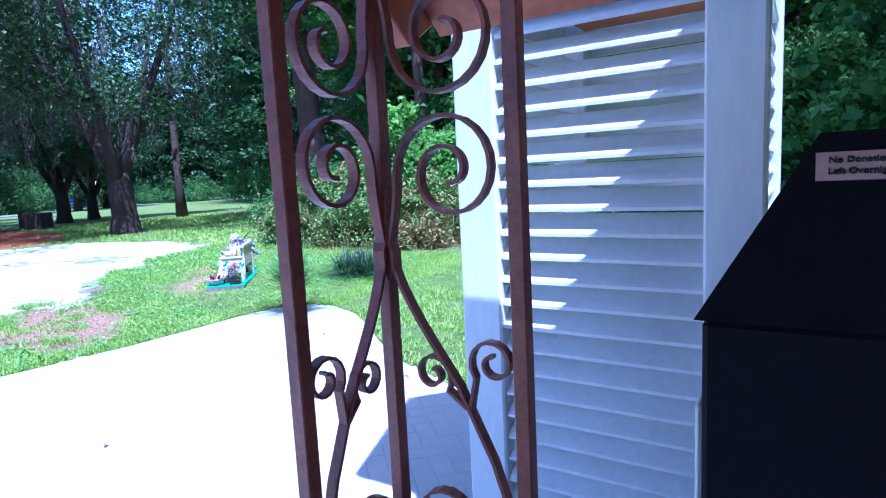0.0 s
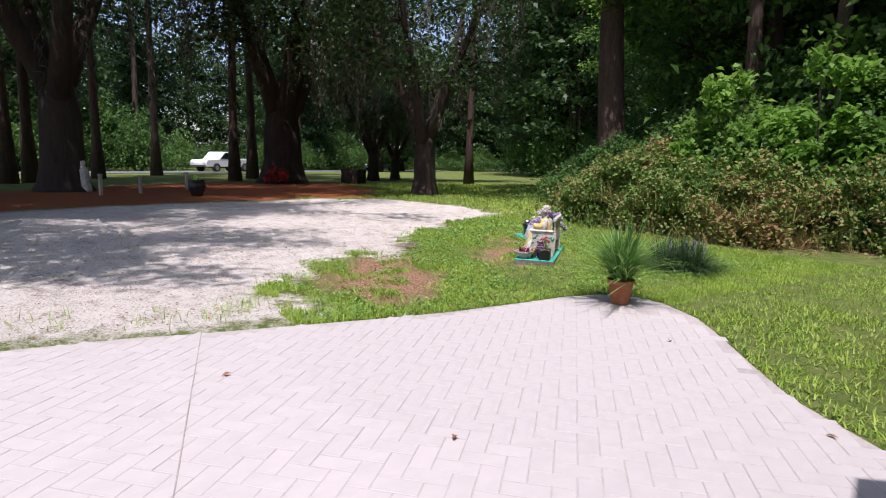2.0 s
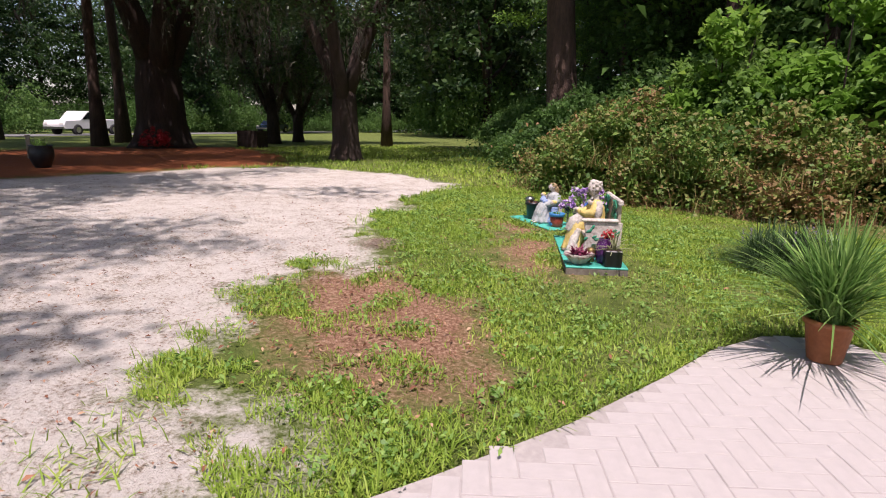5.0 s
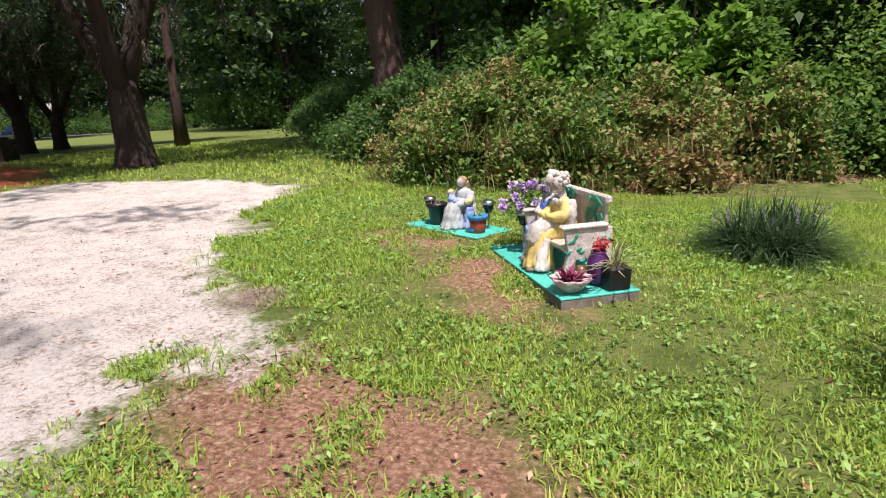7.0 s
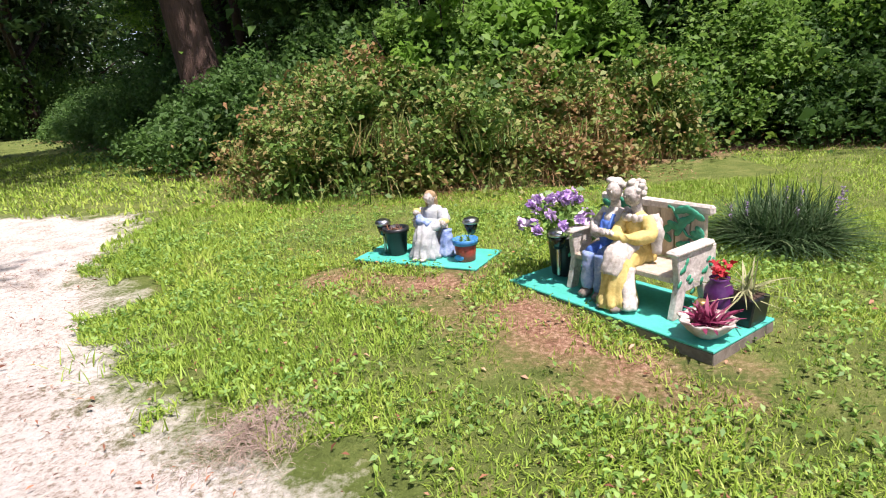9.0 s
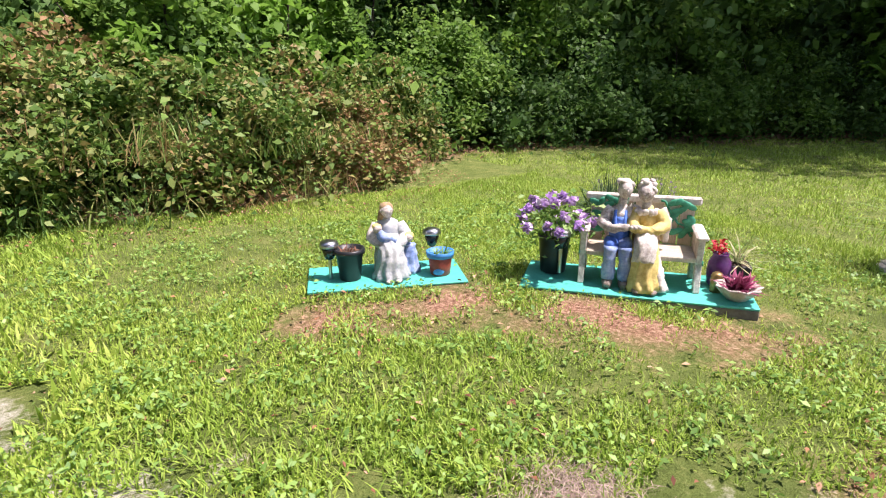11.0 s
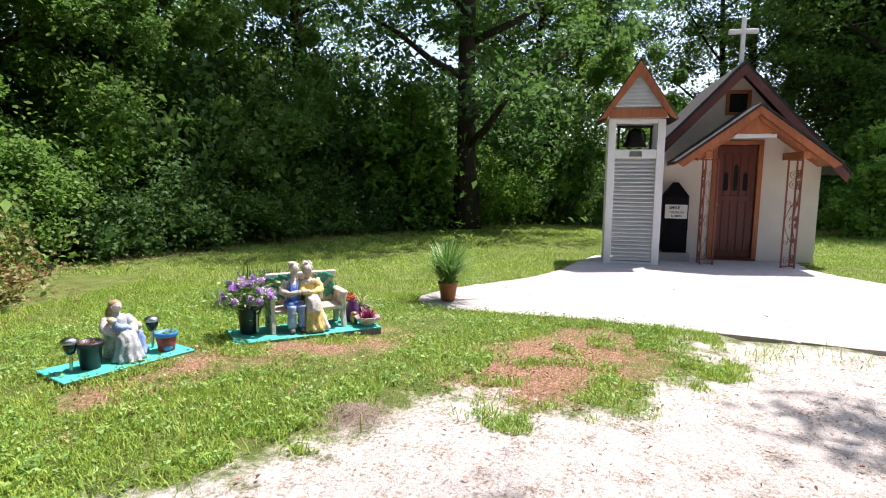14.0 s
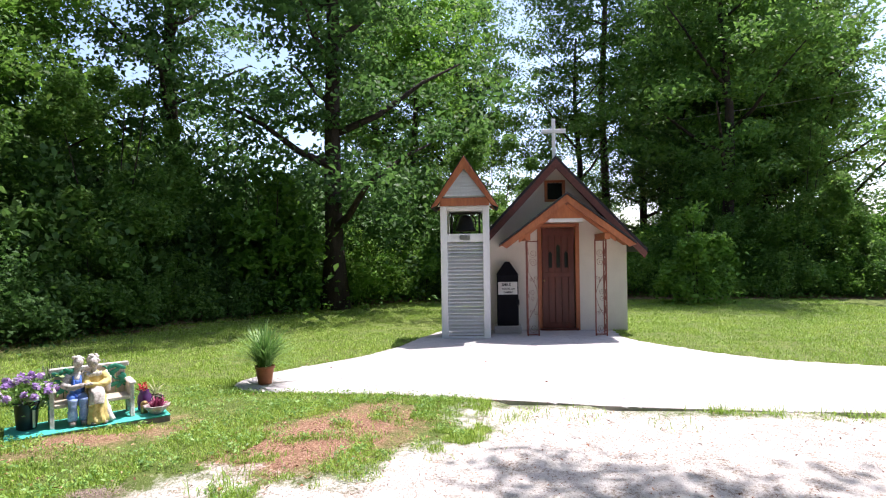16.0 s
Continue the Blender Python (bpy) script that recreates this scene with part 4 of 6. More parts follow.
def build_couple():
    bm = bmesh.new()
    # slots: 0 stone, 1 bright blue, 2 yellow, 3 white cloth, 4 boot, 5 faded blue, 6 crease shade painted dark
    x = -0.07
    for s in (-1, 1):
        limb(bm, [(x + s * 0.032, 0.04, 0.225), (x + s * 0.038, -0.05, 0.235), (x + s * 0.04, -0.115, 0.228)], [0.042, 0.042, 0.037], 5 if s > 0 else 1, 14, 0.006)
        limb(bm, [(x + s * 0.04, -0.115, 0.235), (x + s * 0.042, -0.125, 0.15), (x + s * 0.042, -0.13, 0.05)], [0.040, 0.034, 0.036], 5, 14, 0.009)
        limb(bm, [(x + s * 0.042, -0.125, 0.06), (x + s * 0.043, -0.14, 0.03), (x + s * 0.047, -0.185, 0.018)], [0.027, 0.030, 0.020], 4, 12, 0.004)
        limb(bm, [(x + s * 0.028, -0.012, 0.42), (x + s * 0.026, -0.048, 0.36), (x + s * 0.02, -0.05, 0.3)], [0.010, 0.011, 0.012], 1, 8, 0.001, rings=6)
    limb(bm, [(x, 0.05, 0.20), (x, 0.04, 0.30), (x + 0.005, 0.03, 0.40), (x + 0.005, 0.025, 0.455)], [0.068, 0.070, 0.066, 0.026], 0, 18, 0.008)
    limb(bm, [(x, 0.0, 0.22), (x, -0.008, 0.30), (x, -0.004, 0.385)], [0.058, 0.056, 0.044], 1, 16, 0.006)
    limb(bm, [(x - 0.05, 0.03, 0.425), (x - 0.10, 0.0, 0.345), (x - 0.045, -0.07, 0.325), (x + 0.05, -0.10, 0.35)], [0.031, 0.034, 0.026, 0.020], 0, 14, 0.007)
    limb(bm, [(x + 0.05, 0.04, 0.425), (x + 0.11, 0.055, 0.40), (x + 0.20, 0.03, 0.385)], [0.031, 0.030, 0.022], 0, 12, 0.006)
    limb(bm, [(x + 0.005, 0.028, 0.44), (x + 0.01, 0.018, 0.50)], [0.026, 0.024], 0, 12, rings=4)
    hx, hy, hz = x + 0.014, 0.008, 0.538
    blob(bm, hx, hy, hz, 0.039, 0.044, 0.052, (0, 6, 20), 18, 14, 0, 0.003)
    face_details(bm, hx, hy, hz, 0.041, 0, 6, radians(18))
    for k in range(9):
        a = k * 0.72
        blob(bm, hx + 0.034 * math.cos(a), hy + 0.018 + 0.026 * math.sin(a), hz + 0.036 - 0.012 * math.sin(a + 1), 0.019, 0.02, 0.016, (0, 0, 0), 8, 6, 3, 0.006, k)
    blob(bm, hx, hy + 0.014, hz + 0.042, 0.034, 0.038, 0.018, (0, 0, 0), 12, 8, 3, 0.006)
    x = 0.075
    limb(bm, [(x, 0.05, 0.19), (x, 0.045, 0.28), (x, 0.03, 0.38), (x - 0.005, 0.025, 0.445)], [0.072, 0.066, 0.066, 0.026], 2, 18, 0.009)
    limb(bm, [(x, 0.03, 0.225), (x, -0.06, 0.24), (x, -0.115, 0.215), (x + 0.005, -0.135, 0.11), (x + 0.012, -0.145, 0.008)], [0.062, 0.072, 0.074, 0.078, 0.096], 2, 36, 0.006, 0.13, 9, 20)
    limb(bm, [(x, 0.0, 0.285), (x, -0.07, 0.285), (x, -0.135, 0.245), (x - 0.004, -0.165, 0.165)], [0.046, 0.060, 0.062, 0.058], 3, 32, 0.008, 0.10, 8, 16)
    limb(bm, [(x + 0.055, -0.11, 0.2), (x + 0.075, -0.15, 0.10), (x + 0.09, -0.165, 0.012)], [0.026, 0.036, 0.046], 3, 24, 0.008, 0.14, 6, 14)
    limb(bm, [(x - 0.055, 0.03, 0.415), (x - 0.075, -0.03, 0.345), (x - 0.05, -0.085, 0.335), (x - 0.085, -0.105, 0.35)], [0.034, 0.036, 0.028, 0.019], 2, 14, 0.008)
    limb(bm, [(x + 0.058, 0.03, 0.42), (x + 0.098, -0.005, 0.345), (x + 0.03, -0.085, 0.325), (x - 0.06, -0.11, 0.345)], [0.038, 0.038, 0.030, 0.020], 2, 14, 0.009)
    limb(bm, [(x + 0.07, 0.04, 0.43), (x + 0.10, 0.03, 0.36), (x + 0.105, 0.03, 0.25)], [0.030, 0.034, 0.02], 3, 14, 0.009)
    for s in (-1, 1):
        blob(bm, x + s * 0.045 + 0.012, -0.205, 0.017, 0.023, 0.04, 0.016, (0, 0, s * -12), mi=4)
    for k in range(5):
        blob(bm, x - 0.085 + 0.011 * k, -0.118, 0.352 + 0.006 * (k % 2), 0.009, 0.022, 0.011, (0, 20, 30), 8, 6, 0)
    limb(bm, [(x - 0.005, 0.028, 0.43), (x - 0.012, 0.018, 0.49)], [0.026, 0.024], 0, 12, rings=4)
    hx, hy, hz = x - 0.018, 0.004, 0.524
    blob(bm, hx, hy, hz, 0.042, 0.045, 0.052, (0, -8, -15), 18, 14, 0, 0.003)
    face_details(bm, hx, hy, hz, 0.042, 0, 6, radians(-14))
    for k in range(16):
        a, up = k * 0.61, (k % 4) * 0.016
        blob(bm, hx + 0.004 + (0.044 - up * 0.4) * math.cos(a), hy + 0.02 + 0.03 * math.sin(a), hz + 0.014 + up, 0.018, 0.018, 0.016, (0, 0, 0), 8, 6, 3, 0.006, k)
    blob(bm, hx + 0.004, hy + 0.02, hz + 0.036, 0.038, 0.04, 0.026, (0, 0, 0), 14, 10, 3, 0.008, 7)
    for k in range(7):
        a = math.pi + k * 0.5
        blob(bm, x - 0.008 + 0.055 * math.cos(a), 0.02 + 0.05 * math.sin(a), 0.42, 0.022, 0.016, 0.02, mi=3, rough=0.006, seed=k)
    return statue_mesh("couple_statue", bm, [SKINSTONE, DENIM, YELLOW, CHALK, BOOT_AND_SHADE, BLUEPAINT, BOOT_AND_SHADE], M2 @ pose(-0.03, 0.02, T2), "painted cast stone statue of a seated old couple, blue and yellow")


def build_mother():
    bm = bmesh.new()
    # slots: 0 stone, 1 lilac, 2 pale blue, 3 yellow, 4 hair, 5 crease shade painted dark
    limb(bm, [(0, 0.03, 0.22), (0, -0.03, 0.215), (0, -0.085, 0.185), (0, -0.10, 0.10), (0, -0.10, 0.004)], [0.06, 0.07, 0.066, 0.074, 0.096], 1, 40, 0.006, 0.14, 10, 20)
    limb(bm, [(0, 0.045, 0.004), (0, 0.05, 0.10), (0, 0.045, 0.2)], [0.085, 0.08, 0.07], 0, 24, 0.009)
    limb(bm, [(0, 0.045, 0.17), (0.0, 0.04, 0.26), (-0.005, 0.03, 0.335), (-0.005, 0.025, 0.37)], [0.068, 0.070, 0.058, 0.024], 1, 20, 0.008)
    limb(bm, [(0.055, 0.035, 0.33), (0.092, 0.0, 0.255), (0.055, -0.075, 0.225), (-0.005, -0.095, 0.225)], [0.034, 0.036, 0.028, 0.02], 1, 14, 0.008)
    limb(bm, [(-0.055, 0.035, 0.33), (-0.092, 0.0, 0.255), (-0.05, -0.07, 0.22), (0.01, -0.095, 0.22)], [0.034, 0.036, 0.028, 0.02], 0, 14, 0.008)
    limb(bm, [(-0.005, 0.028, 0.355), (-0.006, 0.02, 0.40)], [0.022, 0.02], 0, 12, rings=4)
    hx, hy, hz = -0.008, 0.008, 0.425
    blob(bm, hx, hy, hz, 0.033, 0.037, 0.044, (8, 0, 10), 18, 14, 0, 0.003)
    face_details(bm, hx, hy, hz, 0.035, 0, 5, radians(10))
    blob(bm, hx - 0.002, hy + 0.016, hz + 0.012, 0.038, 0.038, 0.044, (0, 0, 0), 16, 12, 4, 0.006, 2)
    limb(bm, [(hx, hy + 0.035, hz), (hx - 0.012, hy + 0.05, hz - 0.06), (hx - 0.012, hy + 0.055, hz - 0.12)], [0.034, 0.038, 0.02], 4, 14, 0.006)
    limb(bm, [(0.03, -0.075, 0.245), (-0.03, -0.07, 0.265), (-0.06, -0.055, 0.30)], [0.03, 0.036, 0.024], 2, 14, 0.008)
    blob(bm, -0.066, -0.055, 0.325, 0.024, 0.026, 0.028, (0, 0, 0), 12, 10, 0, 0.003)
    blob(bm, -0.068, -0.046, 0.335, 0.026, 0.026, 0.024, (0, 0, 0), 12, 10, 3, 0.005)
    limb(bm, [(0.11, -0.02, 0.20), (0.105, -0.025, 0.12), (0.105, -0.03, 0.004)], [0.03, 0.042, 0.055], 2, 28, 0.006, 0.12, 8, 14)
    blob(bm, 0.098, -0.035, 0.245, 0.028, 0.03, 0.032, (0, 0, 0), 12, 10, 0, 0.003)
    face_details(bm, 0.098, -0.035, 0.245, 0.027, 0, 5, radians(20))
    blob(bm, 0.10, -0.026, 0.257, 0.031, 0.03, 0.026, (0, 0, 0), 12, 10, 3, 0.006, 5)
    for s in (-1, 1):
        blob(bm, s * 0.026, -0.185, 0.014, 0.017, 0.03, 0.013, mi=0)
    return statue_mesh("seated_figure_statue", bm, [SKINSTONE, LILAC, BLUEPAINT, YELLOW, HAIR, BOOT_AND_SHADE], M1 @ pose(0.03, 0.05, T1) @ Matrix.Diagonal((1.12, 1.1, 0.9, 1.0)), "painted cast stone statue of a seated robed figure with children")


def build_solar_lamp(m, label):
    t = thing("solar_lamp", m, label, "solar lamp", "solar garden lamps")
    part("stake", lathe([(0.011, 0), (0.011, 0.155)], 10), STEEL, t)
    part("globe", lathe([(0.012, 0.15), (0.028, 0.16), (0.042, 0.20), (0.048, 0.235)], 18), DARKGLASS, t, smooth=True)
    part("cap", lathe([(0.055, 0.23), (0.058, 0.24), (0.05, 0.258), (0.03, 0.268), (0.004, 0.272)], 20), STEEL, t, "brushed steel cap", smooth=True)
    return t


def pot_profile(r0, r1, h, lip=0.012):
    return [(r0 * 0.96, 0), (r0, 0.004), (r1, h - 0.03), (r1 + lip, h - 0.028), (r1 + lip, h), (r1 - 0.004, h), (r1 - 0.012, h - 0.03), (0.002, h - 0.032)]


def plant_blades(name, n, length, width, lean, mat, seed, parent, z, spread=0.03, bend=1.0, segs=4):
    rng = np.random.default_rng(seed)
    a, r = rng.uniform(0, 2 * math.pi, n), spread * np.sqrt(rng.random(n))
    roots = np.stack([r * np.cos(a), r * np.sin(a), np.full(n, z)], 1)
    me = blade_mesh(name, roots, length * rng.uniform(0.6, 1.1, n), width * rng.uniform(0.7, 1.2, n), lean * np.abs(rng.normal(0.55, 0.3, n)) + 0.05, mat, rng, bend, segs)
    ob = new(name, me)
    ob.parent = parent
    return ob


def build_small_things():
    build_solar_lamp(M1 @ pose(-0.33, -0.01, T1 - 0.03), "steel solar stake lamp beside a black pot")
    build_solar_lamp(M1 @ pose(0.30, 0.10, T1 - 0.02), "steel solar stake lamp behind a red pot")
    build_solar_lamp(M2 @ pose(-0.42, -0.04, T2 + 0.03), "steel solar stake lamp before the flower urn")
    p = thing("plant_pot", M1 @ pose(-0.215, -0.03, T1), "black plastic plant pot with dried soil", "plant pot")
    part("pot", lathe(pot_profile(0.062, 0.08, 0.19), 24), BLACKPLASTIC, p, smooth=True)
    part("soil", lathe([(0.072, 0.15), (0.07, 0.168), (0.02, 0.175)], 16), POTSOIL, p)
    plant_blades("dried_growth", 30, 0.07, 0.006, 1.2, DEADLEAF, 3, p, 0.165, 0.05)
    p = thing("plant_pot", M1 @ pose(0.325, -0.05, T1), "red clay pot with blue painted rim", "plant pot")
    part("pot", lathe([(0.056, 0), (0.06, 0.004), (0.072, 0.11), (0.07, 0.112), (0.002, 0.11)], 24), REDGLAZE, p, smooth=True)
    part("rim", lathe([(0.074, 0.112), (0.082, 0.113), (0.086, 0.145), (0.078, 0.147), (0.072, 0.125)], 24), BLUEGLAZE, p, "blue painted rim", smooth=True)
    bm = bmesh.new()
    blob(bm, -0.02, -0.06, 0.03, 0.035, 0.008, 0.02)
    part("painted_spot", bm, BLUEGLAZE, p, "blue painted spot")
    plant_blades("seedling", 24, 0.09, 0.012, 1.0, WEED, 4, p, 0.12, 0.04)
    # urn of artificial roses
    u = thing("flower_urn", M2 @ pose(-0.47, 0.06, T2), "dark green urn with purple artificial roses", "flower urn")
    part("urn", lathe([(0.06, 0), (0.075, 0.01), (0.085, 0.12), (0.092, 0.22), (0.098, 0.225), (0.098, 0.24), (0.085, 0.24), (0.07, 0.21)], 24), BLACKPLASTIC, u, smooth=True)
    rng = np.random.default_rng(11)
    cs = rng.normal(size=(420, 3)) * np.array([0.11, 0.10, 0.07]) + np.array([0, 0, 0.33])
    fo = new("foliage", leaf_mesh("foliage", cs, rng.uniform(0.03, 0.06, 420), rng, WEED))
    fo.parent = u
    for k in range(24):
        a, r = k * 2.4, 0.235 * math.sqrt((k + 0.5) / 24)
        c = Vector((r * math.cos(a), r * math.sin(a) - 0.02, 0.49 - 1.3 * r * r * 3 + rng.uniform(-0.05, 0.04)))
        n = 26
        d = rng.normal(size=(n, 3))
        d /= np.linalg.norm(d, axis=1, keepdims=True)
        me = leaf_mesh("rose", np.array(c) + d * rng.uniform(0.008, 0.028, (n, 1)), rng.uniform(0.036, 0.055, n), rng, PETAL, 0.9)
        o = new("rose", me)
        o.parent = u
        v, f = [], []
        tube(v, f, [(c.x * 0.3, c.y * 0.3, 0.22), (c.x * 0.8, c.y * 0.8, c.z - 0.06), c], [0.003] * 3, 5)
        mesh_object("stem", v, f, [WEED], u)
    # by the right end of the bench
    p = thing("ceramic_vase", M2 @ pose(0.46, 0.07, T2), "purple glazed vase with a red flower", "vase")
    part("vase", lathe([(0.045, 0), (0.06, 0.02), (0.066, 0.09), (0.06, 0.15), (0.04, 0.185), (0.045, 0.195), (0.036, 0.195), (0.03, 0.17)], 24), PURPLEGLAZE, p, smooth=True)
    cs = rng.normal(size=(60, 3)) * 0.022 + np.array([-0.01, 0.02, 0.225])
    o = new("bloom", leaf_mesh("bloom", cs, rng.uniform(0.02, 0.035, 60), rng, REDBLOOM, 0.8))
    o.parent = p
    p = thing("spider_plant", M2 @ pose(0.56, 0.12, T2), "variegated spider plant in a square black pot", "potted plant")
    part("pot", prism([(-0.055, 0), (0.055, 0), (0.07, 0.13), (-0.07, 0.13)], 1, -0.065, 0.065, 0.006), BLACKPLASTIC, p)
    part("soil", slab_box(-0.058, 0.058, -0.055, 0.055, 0.125, 0.1315), POTSOIL, p)
    plant_blades("foliage", 46, 0.22, 0.010, 1.5, SPIDER, 8, p, 0.13, 0.03, 1.4)
    p = thing("shell_bowl", M2 @ pose(0.53, -0.13, T2), "fluted shell bowl with magenta leaved plant", "planter")
    part("bowl", lathe([(0.035, 0), (0.05, 0.008), (0.085, 0.045), (0.115, 0.085), (0.108, 0.088), (0.075, 0.055), (0.002, 0.045)], 40, None, 0.10, 9), SHELL, p, smooth=True)
    part("soil", lathe([(0.07, 0.05), (0.065, 0.062), (0.01, 0.066)], 16), POTSOIL, p)
    plant_blades("foliage", 60, 0.13, 0.022, 1.15, MAGENTA, 9, p, 0.06, 0.05, 0.8)
    p = thing("brass_lantern", M2 @ pose(0.44, -0.03, T2), "small aged brass canister", "canister")
    part("canister", lathe([(0.03, 0), (0.032, 0.004), (0.034, 0.09), (0.028, 0.105), (0.02, 0.112), (0.004, 0.114)], 18), BRASS, p, smooth=True)
    # terracotta pot with fountain grass on the corner of the patio
    p = thing("grass_pot", pose(-4.48, 4.22, 0.014), "terracotta pot of tall arching fountain grass on the patio corner", "potted plant")
    part("pot", lathe(pot_profile(0.082, 0.112, 0.225, 0.012), 28, None), TERRACOTTA, p, smooth=True)
    part("soil", lathe([(0.102, 0.18), (0.098, 0.2), (0.02, 0.206)], 18), POTSOIL, p)
    plant_blades("foliage", 380, 0.62, 0.012, 0.66, BLADE, 21, p, 0.2, 0.07, 1.0, 6)
    plant_blades("outer_foliage", 240, 0.66, 0.012, 1.15, BLADE, 22, p, 0.2, 0.075, 1.1, 6)
    # liriope clump
    p = thing("liriope_clump", pose(-5.28, 6.2, ground_z(-5.28, 6.2)), "dense dark green liriope clump with purple flower spikes", "plant")
    plant_blades("foliage", 2400, 0.50, 0.010, 1.2, LIRIOPE, 31, p, 0.0, 0.28, 1.4, 5)
    rng = np.random.default_rng(32)
    for k in range(12):
        a, r = rng.uniform(0, 6.28), 0.36 * math.sqrt(rng.random())
        h = rng.uniform(0.28, 0.40)
        n = 26
        cs = np.stack([np.full(n, r * math.cos(a)) * 1.15 + rng.normal(0, 0.006, n), np.full(n, r * math.sin(a)) * 1.15 + rng.normal(0, 0.006, n), rng.uniform(h - 0.12, h, n)], 1)
        o = new("flower_spike", leaf_mesh("flower_spike", cs, np.full(n, 0.014), rng, SPIKE, 0.9))
        o.parent = p


build_bench()
build_couple()
build_mother()
build_small_things()


# ---- trees and undergrowth ----
def branching(rng, height, r0, fork=0.45, limbs=7, lean=(0, 0), wiggle=0.25, reach=0.35):
    """Trunk and limbs as tubes; gives vertices, faces and the limb ends."""
    ends, pieces = [], []
    n = 9
    pts = [Vector((lean[0] * height * s + wiggle * s * noise.noise((s * 3, r0 * 9, 1)), lean[1] * height * s + wiggle * s * noise.noise((s * 3, 5, r0 * 7)), -0.15 + height * s)) for s in (k / (n - 1) for k in range(n))]
    rad = [r0 * (1.0 + 0.7 * max(0, 1 - k * 1.6)) * (1 - 0.75 * (k / (n - 1)) ** 1.2) for k in range(n)]
    v, f = [], []
    tube(v, f, pts, rad, 12)
    pieces.append(("trunk", v, f))
    for i in range(limbs):
        s = fork + (1 - fork) * (i + 0.5) / limbs
        k = min(n - 2, int(s * (n - 1)))
        b = pts[k].lerp(pts[k + 1], s * (n - 1) - k)
        a = i * 2.4 + rng.uniform(-0.5, 0.5)
        L = height * reach * (1.15 - 0.6 * s) * rng.uniform(0.8, 1.2)
        d = Vector((math.cos(a), math.sin(a), rng.uniform(0.25, 0.8)))
        p1, p2, p3 = b + d * L * 0.35, b + d * L * 0.7 + Vector((0, 0, 0.1 * L)), b + d * L + Vector((0, 0, 0.12 * L))
        rb = r0 * (1 - 0.7 * s) * 0.55
        v, f = [], []
        tube(v, f, [b, p1, p2, p3], [rb, rb * 0.75, rb * 0.5, rb * 0.2], 7)
        pieces.append(("limb", v, f))
        ends += [p1, p2, p3]
    ends.append(pts[-1])
    return pieces, ends


def clumps(rng, centres, per, spread, flat=0.6):
    cs = []
    for c in centres:
        cs.append(np.array(c)[None] + rng.normal(size=(per, 3)) * np.array([spread, spread, spread * flat]))
    return np.concatenate(cs)


def build_tree(name, m, seed, height, r0, leaf_mat, bark, label, fork=0.4, limbs=9, per=200, spread=0.9, size=0.22, reach=0.3, lean=(0, 0), moss=0, group="woodland trees"):
    rng = np.random.default_rng(seed)
    t = thing(name, m, label, "tree", group)
    pieces, ends = branching(rng, height, r0, fork, limbs, lean, 0.5, reach)
    for nm, v, f in pieces:
        mesh_object(nm, v, f, [bark], t, smooth=True)
    cs = clumps(rng, [e + Vector(rng.normal(0, spread * 1.15, 3)) for e in ends for _ in range(5)], per // 2, spread * 0.44, 0.42)
    cs = cs[cs[:, 2] > 0.8]
    cr = new("crown", leaf_mesh("crown", cs, rng.uniform(0.6, 1.3, len(cs)) * size, rng, leaf_mat, 0.55))
    cr.parent = t
    if moss:
        mv = []
        for _ in range(moss):
            e = ends[rng.integers(len(ends))] + Vector(rng.normal(0, 0.8, 3))
            L = rng.uniform(0.8, 2.6)
            k = int(26 * L)
            z = rng.uniform(0, 1, k) ** 1.4
            mv.append(np.stack([e.x + rng.normal(0, 0.13, k) * (1 - 0.7 * z), e.y + rng.normal(0, 0.13, k) * (1 - 0.7 * z), e.z - z * L], 1))
        mv = np.concatenate(mv)
        d = np.tile(np.array([0, 0, -1.0]), (len(mv), 1))
        mo = new("hanging_moss", leaf_mesh("hanging_moss", mv, rng.uniform(0.2, 0.45, len(mv)), rng, MOSS, 0.09, 0.0, d))
        mo.parent = t
    return t


